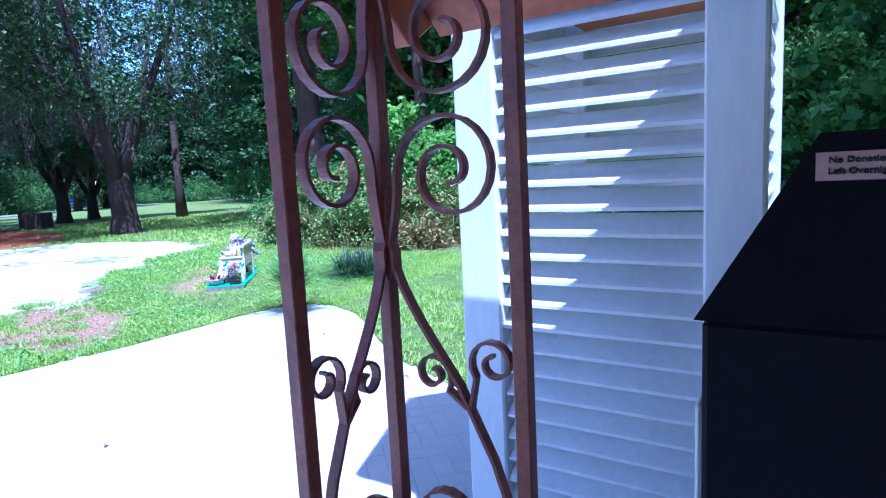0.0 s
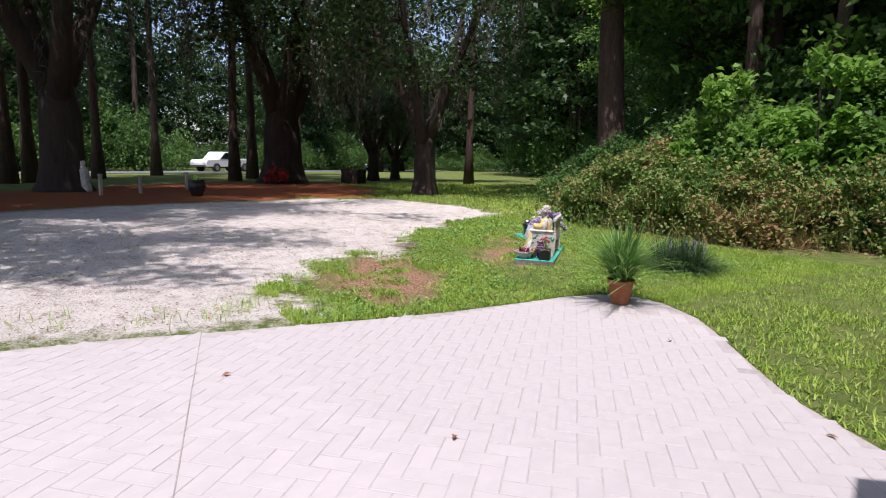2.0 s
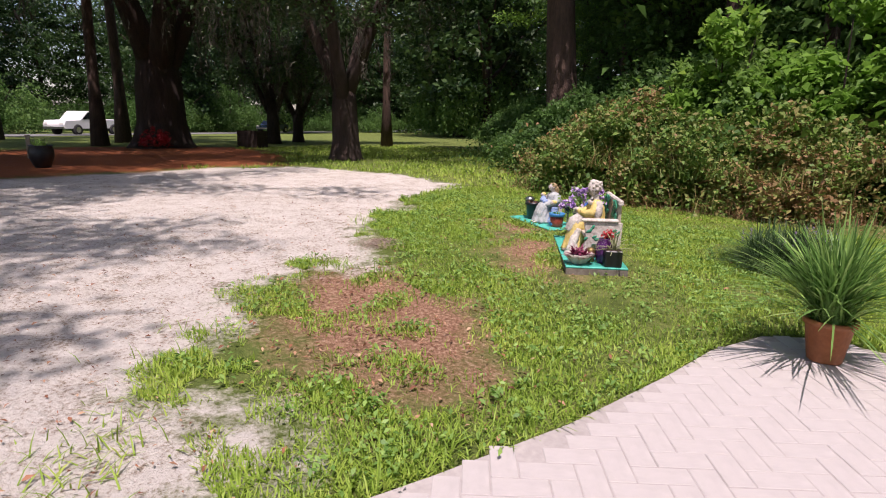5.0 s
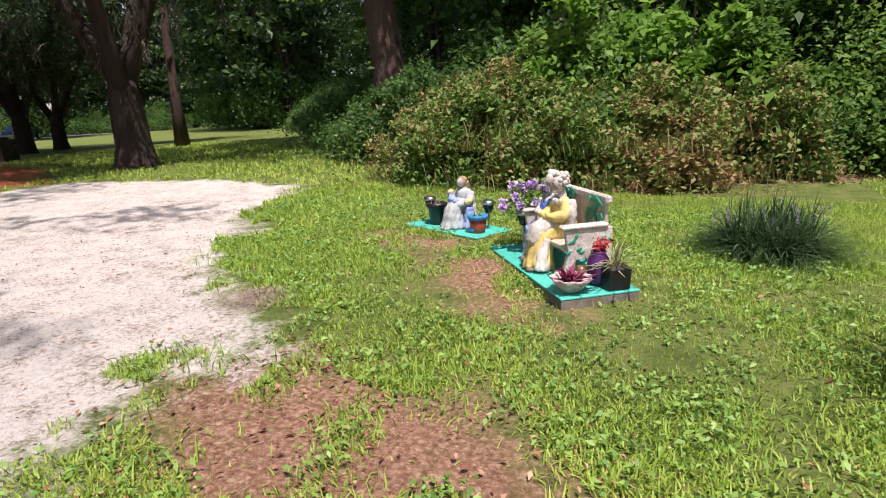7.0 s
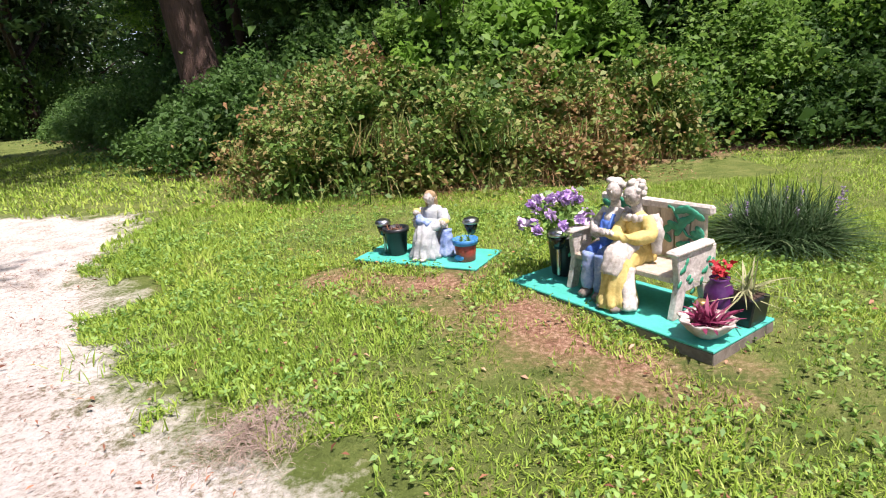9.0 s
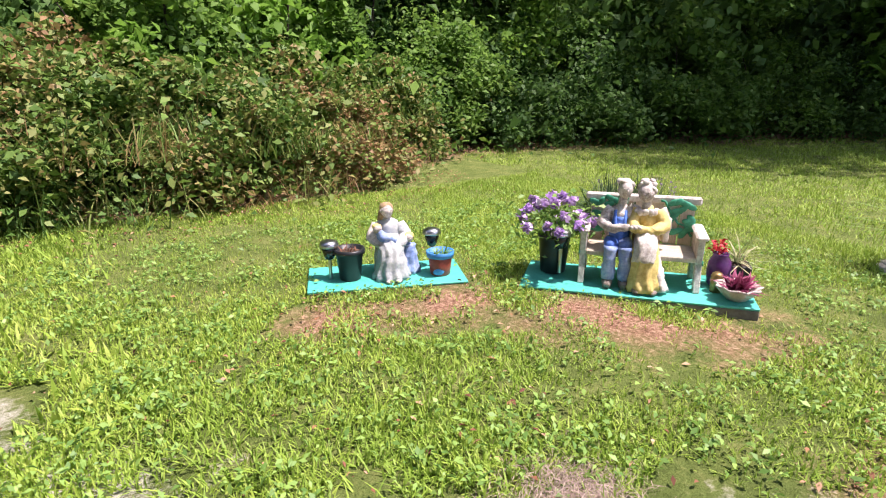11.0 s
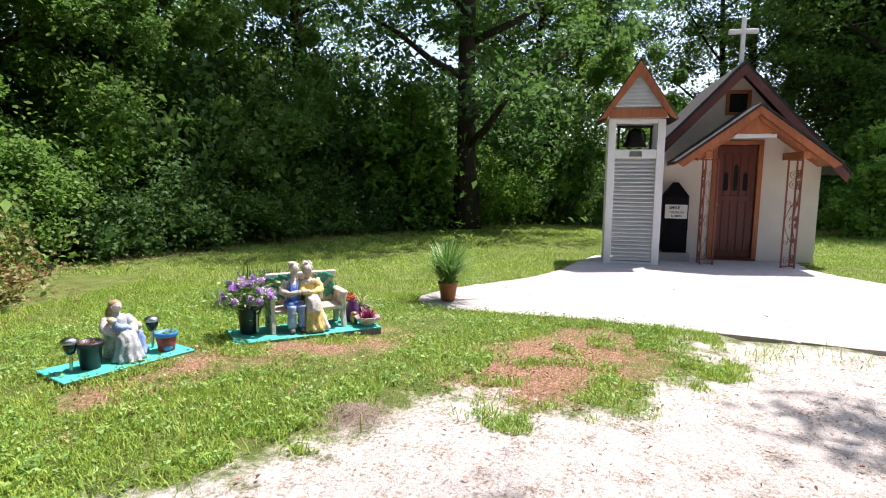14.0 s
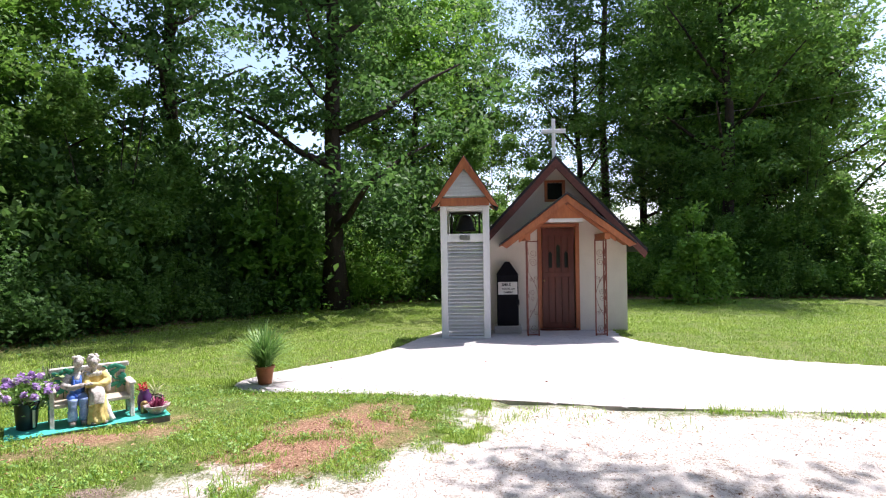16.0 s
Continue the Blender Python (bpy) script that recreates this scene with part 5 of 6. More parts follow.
def build_bush(name, m, seed, w, h, mat, label, n=5000, size=0.10, category="bush", group="hedge bushes", stems=3):
    rng = np.random.default_rng(seed)
    t = thing(name, m, label, category, group)
    for i in range(stems):
        a = i * 2.4
        r = w * rng.uniform(0.2, 0.6)
        tip = Vector((r * math.cos(a), r * math.sin(a), h * rng.uniform(0.55, 0.9)))
        v, f = [], []
        tube(v, f, [(0.1 * math.cos(a), 0.1 * math.sin(a), -0.1), tip * 0.5 + Vector((0, 0, 0.1)), tip], [0.025, 0.018, 0.008], 5)
        mesh_object("stem", v, f, [BARK], t)
    # lumps over a dome, with leaves near their outer skins
    lumps = []
    for k in range(46):
        a, s = rng.uniform(0, 6.283), math.sqrt(rng.random())
        z = h * math.sqrt(max(0.05, 1 - (s * 0.95) ** 2)) * rng.uniform(0.35, 0.95)
        lumps.append((w * s * math.cos(a), w * s * math.sin(a), z, rng.uniform(0.10, 0.30) * min(w, h)))
    lumps = np.array(lumps)
    pick = rng.integers(len(lumps), size=n)
    d = rng.normal(size=(n, 3))
    d /= np.linalg.norm(d, axis=1, keepdims=True)
    rr = lumps[pick, 3] * rng.uniform(0.45, 1.12, n)
    cs = lumps[pick, :3] + d * rr[:, None]
    k = n // 6
    skirt = np.stack([rng.normal(0, w * 0.55, k), rng.normal(0, w * 0.55, k), np.abs(rng.normal(0, 0.25 * h, k)) + 0.05], 1)
    cs = np.concatenate([cs, skirt])
    cs[:, 2] = np.abs(cs[:, 2]) + 0.03
    o = new("foliage", leaf_mesh("foliage", cs, rng.uniform(0.6, 1.4, len(cs)) * size, rng, mat, 0.6))
    o.parent = t
    return t


def along(poly, s):
    """A point at length s along an open line, with its direction."""
    for a, b in zip(poly, poly[1:]):
        a, b = Vector(a), Vector(b)
        L = (b - a).length
        if s <= L:
            return a.lerp(b, s / L), (b - a).normalized()
        s -= L
    return Vector(poly[-1]), (Vector(poly[-1]) - Vector(poly[-2])).normalized()


def at_ground(x, y, yaw=0.0, scale=1.0, sink=0.05, tall=1.0):
    return Matrix.LocRotScale((x, y, ground_z(x, y) - sink), Euler((0, 0, yaw)), (scale, scale, scale * tall))


def plant(ob, x, y, yaw, scale, tall=1.0):
    c = copy_thing(ob, Matrix.Identity(4))
    c.matrix_basis = at_ground(x, y, yaw, scale, 0.05, tall)
    return c


EDGE = WOODS[:23]


def woods_depth(q):
    """How far a place lies inside the wood's edge."""
    return float(poly_distance(np.array([q.x]), np.array([q.y]), WOODS)[0])


def clear_view(x, y):
    """Whether a far place leaves the sight of the vehicles on the road open."""
    a = math.atan2(y - 0.2, x + 1.2)
    return all(abs(a - math.atan2(v.y - 0.2, v.x + 1.2)) > 0.05 for v in (TRUCK_AT, CAR_AT))


rng = random.Random(4)
# one of each kind is built at its own place, the others are its copies
bush_kinds = [build_bush("hedge_bush", at_ground(-3.7, 12.0), 41, 1.5, 2.2, LEAF, "dense green broad-leaved thicket bush", 8500, 0.095),
              build_bush("hedge_bush", at_ground(-1.2, 11.2), 42, 1.7, 2.0, LEAFDARK, "dark green vine-covered thicket bush", 8500, 0.10),
              build_bush("hedge_bush", at_ground(6.6, 5.6), 43, 1.6, 2.6, LEAFLIGHT, "bright green leafy thicket bush", 8500, 0.095)]
s = 3.0
while s < 72:
    p, d = along(EDGE, s)
    nrm = Vector((-d.y, d.x))
    if woods_depth(p + nrm * 0.4) < 0:
        nrm = -nrm
    for row, (off, lo, hi) in enumerate(((1.5, 0.62, 0.95), (3.3, 1.0, 1.35), (6.4, 1.3, 1.7), (9.6, 2.0, 2.5))):
        q = p + nrm * (off + rng.uniform(-0.35, 0.35)) + d * rng.uniform(-0.5, 0.5)
        if (-10.2 < p.x < -5.2 and row == 0) or woods_depth(q) < off * 0.7:
            continue
        k = rng.choice([0, 1, 2, 2] if p.x > 4.5 else ([0, 0, 1, 2] if p.x > -4.5 else [0, 1]))
        if p.x < -12:
            k = 1
        if row == 3:
            if p.x < -12 or p.x > 5.8:
                continue
            k = 1
        plant(bush_kinds[k], q.x, q.y, rng.uniform(0, 6.28), rng.uniform(lo, hi), 1.5 if row == 3 else 1.0)
    s += 1.7
for x, y in ((7.5, 9.5), (9.5, 7.0), (5.5, 11.5), (11.0, 4.2), (12.0, 9.0), (2.0, 13.0)):
    plant(bush_kinds[1], x, y, rng.uniform(0, 6.28), 2.0, 1.25)
# rough scrub on the mound
scrub = build_bush("scrub_mound", at_ground(-8.9, 9.3, 0.4), 51, 1.15, 1.35, SCRUB, "rough brownish green scrub with dead grass", 9500, 0.075, "scrub", "scrub mounds", 3)
plant_blades("dead_grass", 700, 0.55, 0.012, 1.0, SCRUB, 52, scrub, 0.55, 1.0, 1.0, 3)
plant_blades("low_grass", 500, 0.6, 0.012, 1.0, SCRUB, 53, scrub, 0.05, 1.25, 1.0, 3)
for x, y, sc in ((-7.6, 9.4, 0.95), (-6.6, 9.8, 0.95), (-9.9, 9.6, 0.8), (-8.2, 10.3, 1.25), (-6.7, 11.0, 1.25), (-5.4, 10.9, 0.9), (-9.5, 10.9, 1.2)):
    plant(scrub, x, y, rng.uniform(0, 6.28), sc, rng.uniform(0.7, 1.2))
sap = build_bush("shrub", at_ground(-8.0, 11.2), 61, 1.1, 3.2, LEAFLIGHT, "tall bright green leafy shrub behind the scrub", 5200, 0.15, "shrub", "tall shrubs", 3)
for x, y, sc in ((-6.4, 11.8, 1.1), (4.6, 7.6, 1.15), (6.3, -4.9, 0.95), (4.5, 7.5, 1.35)):
    plant(sap, x, y, rng.uniform(0, 6.28), sc)

# tall masses of vines over smaller trees
vines = build_bush("vine_thicket", at_ground(8.7, 1.2), 62, 1.9, 7.2, LEAF, "tall tree smothered in green climbing vines", 26000, 0.105, "vines", "vine thickets", 3)
for x, y, sc, tall_by in ((2.4, 10.9, 1.1, 0.95), (-0.6, 12.6, 1.0, 0.9), (9.6, -6.6, 0.9, 0.85), (9.9, 4.6, 0.9, 0.8), (9.8, -9.6, 1.0, 0.95), (-4.5, 13.0, 1.0, 0.7)):
    plant(vines, x, y, rng.uniform(0, 6.28), sc, tall_by)

# tall woodland: each kind built once, then copied
tall = [build_tree("woodland_tree", at_ground(-1.5, 15.6), 71, 15.0, 0.24, LEAF, BARK, "tall leafy woodland tree with a dark slender trunk", 0.22, 13, 230, 1.0, 0.22, 0.26),
        build_tree("woodland_tree", at_ground(9.5, 13.2), 72, 18.0, 0.30, LEAFDARK, BARK, "tall dark woodland tree hung with vines", 0.12, 16, 200, 0.95, 0.22, 0.2),
        build_tree("woodland_tree", at_ground(14.5, 4.6), 73, 13.0, 0.20, LEAFLIGHT, BARK, "bright green woodland tree with a thin trunk", 0.3, 11, 260, 0.95, 0.21, 0.3)]
pine = build_tree("pine_tree", at_ground(17.0, -4.4), 74, 20.0, 0.22, LEAFDARK, PINEBARK, "tall pine with a bare straight trunk", 0.62, 10, 200, 0.8, 0.2, 0.18)
far = [build_tree("far_tree", at_ground(-62.0, 30.0), 75, 16.0, 0.26, FARLEAFSHADE, BARK, "distant leafy tree beyond the road", 0.06, 15, 70, 1.2, 0.44, 0.24, group="far trees"),
       build_tree("far_tree", at_ground(-68.0, 36.0), 76, 15.0, 0.26, FARLEAFSHADE, BARK, "distant green tree beyond the road", 0.06, 15, 70, 1.2, 0.44, 0.26, group="far trees")]
s = 2.0
while s < 76:
    p, d = along(EDGE, s)
    nrm = Vector((-d.y, d.x))
    if woods_depth(p + nrm * 0.4) < 0:
        nrm = -nrm
    for off in ((5.2, 8.6, 13.0) if p.x > -3.0 else (5.2, 8.6, 13.0, 20.0, 27.0)):
        q = p + nrm * (off + rng.uniform(-1.3, 1.3)) + d * rng.uniform(-1.5, 1.5)
        if woods_depth(q) < off * 0.7:
            continue
        if p.x > 5.8 and (off < 6.0 or (off < 10.0 and rng.random() < 0.45)):
            continue
        if abs(-math.sin(0.436) * (q.x + 11.55) + math.cos(0.436) * (q.y - 1.44)) < 6.0:
            continue
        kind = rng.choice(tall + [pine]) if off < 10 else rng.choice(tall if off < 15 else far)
        top = {5.2: 8.0, 8.6: 12.0, 13.0: 16.5, 20.0: 19.0, 27.0: 21.0}[off] if p.x > -3.0 else 17.0
        full = {tall[0]: 15.0, tall[1]: 18.0, tall[2]: 13.0, pine: 20.0, far[0]: 16.0, far[1]: 15.0}[kind]
        plant(kind, q.x, q.y, rng.uniform(0, 6.28), rng.uniform(0.8, 1.0) * min(1.35, top / full))
    s += 3.3
for x, y, sc, k in ((5.2, 5.9, 0.95, 1), (10.8, -7.6, 0.95, 0), (15.5, -8.5, 0.75, 1), (13.5, -12.5, 0.8, 0), (16.5, -3.0, 0.8, 0)):
    plant(tall[k], x, y, rng.uniform(0, 6.28), sc)

# the leaning trunk at the wood's edge
build_tree("leaning_tree", at_ground(-13.07, 13.8), 81, 15.0, 0.44, LEAFDARK, PINEBARK, "old tree with a thick leaning bare trunk", 0.45, 9, 200, 1.1, 0.26, 0.28, lean=(-0.10, 0.02))


# oaks by the road, hung with grey moss
def build_oak(m, seed, r0, label, forks, height=13.0, moss=150):
    g = np.random.default_rng(seed)
    t = thing("moss_oak", m, label, "tree", "roadside oaks")
    ends = []

    def wood(nm, pts, radii, segs):
        v, f = [], []
        tube(v, f, pts, radii, segs)
        mesh_object(nm, v, f, [BARK], t, smooth=True)
    wood("trunk", [(0, 0, -0.2), (0, 0, 0.25), (0.02, 0, 0.9), (0, 0.03, 2.2), (0.0, 0.0, 3.0)], [r0 * 1.75, r0 * 1.25, r0 * 1.02, r0 * 0.95, r0 * 0.8], 16)
    for k in range(forks):
        a = k * 2 * math.pi / forks + g.uniform(-0.4, 0.4)
        d = Vector((math.cos(a), math.sin(a), 0))
        b = Vector((0, 0, 2.3 + 0.35 * (k % 2)))
        pts = [b, b + d * 0.7 + Vector((0, 0, 1.4)), b + d * 1.7 + Vector((0, 0, 3.6)), b + d * 3.2 + Vector((0, 0, height * 0.5)), b + d * 4.2 + Vector((0, 0, height * 0.72))]
        wood("limb", pts, [r0 * 0.62, r0 * 0.5, r0 * 0.36, r0 * 0.22, r0 * 0.08], 10)
        ends += pts[2:]
        for j in range(3):
            aa = a + g.uniform(-1.3, 1.3)
            c = pts[2].lerp(pts[4], j / 3)
            e1 = c + Vector((math.cos(aa) * 1.6, math.sin(aa) * 1.6, 0.4))
            e2 = c + Vector((math.cos(aa) * 3.4, math.sin(aa) * 3.4, g.uniform(-0.2, 1.2)))
            wood("branch", [c, e1, e2], [r0 * 0.2, r0 * 0.13, r0 * 0.05], 6)
            ends += [e1, e2]
    cs = clumps(g, [e + Vector(g.normal(0, 0.7, 3)) for e in ends for _ in range(3)], 150, 0.85)
    cs = cs[cs[:, 2] > 5.2]
    o = new("crown", leaf_mesh("crown", cs, g.uniform(0.6, 1.3, len(cs)) * 0.24, g, OAKLEAFSHADE, 0.55))
    o.parent = t
    mv = []
    for _ in range(moss):
        e = ends[g.integers(len(ends))] + Vector(g.normal(0, 0.7, 3))
        L = g.uniform(1.0, 3.2)
        k = int(24 * L)
        z = g.uniform(0, 1, k) ** 1.3
        mv.append(np.stack([e.x + g.normal(0, 0.15, k) * (1 - 0.7 * z), e.y + g.normal(0, 0.15, k) * (1 - 0.7 * z), e.z - z * L], 1))
    mv = np.concatenate(mv)
    mv = mv[mv[:, 2] > 2.4]
    o = new("hanging_moss", leaf_mesh("hanging_moss", mv, g.uniform(0.25, 0.5, len(mv)), g, MOSS, 0.09, 0.0, np.tile(np.array([0, 0, -1.0]), (len(mv), 1))))
    o.parent = t
    return t


oak = build_oak(at_ground(-21.0, -0.24, 0.4), 91, 0.55, "old spreading oak hung with grey moss by the sand", 4)
oak_big = build_oak(at_ground(-25.5, 7.5, 1.0), 92, 0.78, "massive dark oak trunk hung with grey moss", 5)
plant(oak, -17.2, 9.6, 2.2, 0.64)
plant(oak, -23.0, -6.0, 3.0, 1.0)
for x, y, sc in ((-28.2, 13.0, 0.5), (-29.6, 15.0, 0.45)):
    plant(oak, x, y, rng.uniform(0, 6.28), sc)
plant(pine, -22.9, 15.3, 0.4, 0.75)
for x, y in ((-26.0, -1.94), (-27.0, -1.33), (-32.0, 0.95), (-28.0, 6.1), (-31.7, 7.8), (-38.0, 4.0), (-40.0, 13.0)):
    plant(pine, x, y, rng.uniform(0, 6.28), rng.uniform(0.7, 1.0))
# trees south of the sand, and the woods that close the road's end
shade = build_tree("shade_tree", at_ground(-16.0, -7.5), 78, 15.0, 0.34, LEAF, BARK, "tall shade tree south of the sandy drive", 0.5, 9, 420, 0.85, 0.15, 0.34, group="shade trees")
build_tree("shade_tree", at_ground(-6.7, -4.2), 79, 14.0, 0.30, LEAF, BARK, "tall shade tree leaning over the sandy drive", 0.6, 4, 130, 0.6, 0.15, 0.16, lean=(0.09, 0.12), group="shade trees")
for x, y, sc in ((-9.4, -4.6, 0.9), (-12.5, -4.8, 0.95), (-13.2, -2.6, 1.15)):
    plant(shade, x, y, rng.uniform(0, 6.28), sc)
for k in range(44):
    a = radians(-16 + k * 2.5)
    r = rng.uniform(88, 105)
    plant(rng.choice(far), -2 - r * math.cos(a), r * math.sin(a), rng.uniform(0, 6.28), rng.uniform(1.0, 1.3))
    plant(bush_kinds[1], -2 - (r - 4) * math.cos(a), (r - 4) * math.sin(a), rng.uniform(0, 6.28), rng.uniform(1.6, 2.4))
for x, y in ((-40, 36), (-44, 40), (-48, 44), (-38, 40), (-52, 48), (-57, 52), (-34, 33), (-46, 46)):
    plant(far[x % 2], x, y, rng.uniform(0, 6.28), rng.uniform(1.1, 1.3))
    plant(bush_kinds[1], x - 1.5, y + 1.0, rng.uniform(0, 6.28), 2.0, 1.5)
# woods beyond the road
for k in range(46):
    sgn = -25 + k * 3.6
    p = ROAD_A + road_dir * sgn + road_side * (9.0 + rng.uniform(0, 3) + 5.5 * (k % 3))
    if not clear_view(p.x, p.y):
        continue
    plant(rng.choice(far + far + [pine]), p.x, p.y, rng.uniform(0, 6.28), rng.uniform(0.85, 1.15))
for k in range(30):
    p = ROAD_A + road_dir * (-25 + k * 4.5) + road_side * (8.6 + rng.uniform(0, 2))
    if not clear_view(p.x, p.y):
        continue
    plant(bush_kinds[1], p.x, p.y, rng.uniform(0, 6.28), rng.uniform(1.5, 2.3), 1.3)


# ---- turf and litter ----
def scatter(n, box, seed, keep):
    g = np.random.default_rng(seed)
    x, y = g.uniform(box[0], box[1], n), g.uniform(box[2], box[3], n)
    ok = keep(x, y, g)
    x, y = x[ok], y[ok]
    z = np.array([ground_z(a, b) for a, b in zip(x, y)])
    return np.stack([x, y, z - 0.005], 1), g


def wobble(x, y, f=1.6, seed=0.0):
    return np.array([noise.noise((a * f, b * f, seed)) for a, b in zip(x, y)])


def turf_keep(limit):
    def keep(x, y, g):
        sd = poly_distance(x, y, SAND) + 0.5 * wobble(x, y, 1.5) + 0.35 * wobble(x, y, 5.0, 3.0)
        so = np.maximum(poly_distance(x, y, SOIL), np.maximum(poly_distance(x, y, SOIL_FRONT), poly_distance(x, y, SOIL_BENCH))) + 0.55 * wobble(x, y, 2.2, 7.0)
        ok = (poly_distance(x, y, PATIO) < -0.01) & (poly_distance(x, y, WOODS) < 0.9) & (sd < -0.05) & (poly_distance(x, y, STRAW) + wobble(x, y, 0.8) < 0)
        ok &= (so < -0.05) | (g.random(len(x)) < np.clip(0.12 + 1.1 * wobble(x, y, 3.4, 19.0), 0.03, 0.7))
        ok &= g.random(len(x)) < np.clip(0.68 + 1.15 * wobble(x, y, 2.6, 11.0), 0.24, 1)
        for m, w, d in ((M1, 0.47, 0.21), (M2, 0.635, 0.235)):
            q = np.array(m.inverted())
            lx, ly = q[0, 0] * x + q[0, 1] * y + q[0, 3], q[1, 0] * x + q[1, 1] * y + q[1, 3]
            ok &= ~((abs(lx) < w) & (abs(ly) < d))
        return ok
    return keep


def turf(name, n, box, seed, length, width, label):
    roots, g = scatter(n, box, seed, turf_keep(0))
    k = len(roots)
    me = blade_mesh(name, roots, length * g.uniform(0.5, 1.3, k), width * g.uniform(0.7, 1.3, k), np.abs(g.normal(0.6, 0.35, k)), GRASS, g, 0.7, 2)
    return tagged(new(name, me), label, "grass", kind="stuff")


turf("grass", 520000, (-10.8, -4.2, 1.4, 8.6), 1, 0.052, 0.0068, "patchy green lawn grass in the sun")
turf("grass", 430000, (-4.2, 7.6, -9.0, 10.6), 2, 0.058, 0.0095, "lawn grass round the chapel")
turf("grass", 60000, (-24.0, -9.0, 5.0, 17.0), 3, 0.09, 0.022, "shaded lawn grass by the wood")


def edge_tufts():
    """Tufts of grass in the sand along the patio's edge."""
    g = np.random.default_rng(6)
    roots = []
    for _ in range(150):
        y = g.uniform(-8.0, 3.0)
        x = float(np.interp(y, (-8.0, -2.9, -1.5, -0.35, 0.36, 1.44, 2.65, 3.4), (-5.82, -5.77, -5.7, -5.6, -5.52, -5.28, -5.05, -5.03))) + g.normal(0, 0.06)
        if noise.noise((x, y * 1.1, 2)) < -0.05:
            continue
        k = 26
        roots.append(np.stack([x + g.normal(0, 0.06, k), y + g.normal(0, 0.09, k), np.zeros(k)], 1))
    for cx, cy in ((-6.3, 1.55), (-6.0, 1.2), (-6.6, 1.6), (-5.9, 0.5), (-6.1, -0.2), (-7.3, 2.6), (-7.6, 3.25), (-8.4, 4.3), (-8.2, 4.15), (-9.0, 4.6), (-6.9, 1.9), (-5.75, 1.0)):
        k = int(g.uniform(30, 110))
        roots.append(np.stack([cx + g.normal(0, 0.16, k), cy + g.normal(0, 0.12, k), np.full(k, ground_z(cx, cy))], 1))
    roots = np.concatenate(roots)
    roots = roots[poly_distance(roots[:, 0], roots[:, 1], PATIO) < -0.01]
    k = len(roots)
    me = blade_mesh("grass_tufts", roots, 0.095 * g.uniform(0.5, 1.4, k), np.full(k, 0.007), np.abs(g.normal(0.7, 0.3, k)), GRASS, g, 0.7, 2)
    tagged(new("grass_tufts", me), "loose grass tufts in the sand by the patio", "grass", kind="stuff")


edge_tufts()


def weeds():
    roots, g = scatter(4800, (-10.5, -4.8, 1.6, 7.5), 7, turf_keep(0))
    k = 7
    c = np.repeat(roots, k, 0) + g.normal(0, 0.035, (len(roots) * k, 3)) * np.array([1, 1, 0.0]) + np.array([0, 0, 0.035])
    c[:, 2] += g.uniform(0, 0.03, len(c))
    me = leaf_mesh("weeds", c, g.uniform(0.016, 0.042, len(c)), g, WEED, 0.5, 1.0)
    tagged(new("weeds", me), "low broad-leaved weeds among the grass", "weeds", kind="stuff")


weeds()


def litter():
    g = np.random.default_rng(8)
    x, y = g.uniform(-11, -5.0, 15000), g.uniform(-2.5, 9.6, 15000)
    so = np.maximum(poly_distance(x, y, SOIL), poly_distance(x, y, SOIL_FRONT))
    edge = -np.abs(poly_distance(x, y, WOODS))
    p = np.where(so > -0.25, 0.6, 0.10) + np.where((edge > -0.8) & (x < -5.0), 0.8, 0)
    ok = (g.random(len(x)) < p) & (poly_distance(x, y, PATIO) < -0.03)
    c = np.stack([x[ok], y[ok], np.array([ground_z(a, b) for a, b in zip(x[ok], y[ok])]) + g.uniform(0.015, 0.03, ok.sum())], 1)
    me = leaf_mesh("leaf_litter", c, g.uniform(0.012, 0.045, len(c)), g, DEADLEAF, 0.45, 2.5)
    tagged(new("leaf_litter", me), "dry brown fallen leaves on bare soil", "leaf litter", kind="stuff")
    x, y = g.uniform(-13, -5.2, 9000), g.uniform(-6, 6.5, 9000)
    ok = poly_distance(x, y, SAND) > 0.05
    c = np.stack([x[ok], y[ok], np.array([ground_z(a, b) for a, b in zip(x[ok], y[ok])]) + 0.022], 1)
    me = leaf_mesh("sand_litter", c, g.uniform(0.01, 0.036, len(c)), g, DEADLEAF, 0.28, 2.5)
    tagged(new("sand_litter", me), "scattered dry leaves and twigs on the sand", "leaf litter", kind="stuff")


litter()


def fallen_moss(x, y, r, seed):
    """A flat heap of dead moss strands dropped on the sand."""
    g = np.random.default_rng(seed)
    n = 2600
    d = g.normal(0, 0.45, (n, 2)) * r
    c = np.stack([d[:, 0], d[:, 1], 0.008 + 0.045 * np.exp(-(d ** 2).sum(1) / (r * r * 0.3)) * g.random(n)], 1)
    o = new("fallen_moss", leaf_mesh("fallen_moss", c, g.uniform(0.03, 0.085, n), g, DRYMOSS, 0.035, 1.5))
    o.matrix_world = pose(x, y, ground_z(x, y))
    tagged(o, "heap of dead greyish brown moss on the sand", "moss", "fallen moss")


for mx, my, mr, ms in ((-8.02, 4.0, 0.24, 301),):
    fallen_moss(mx, my, mr, ms)


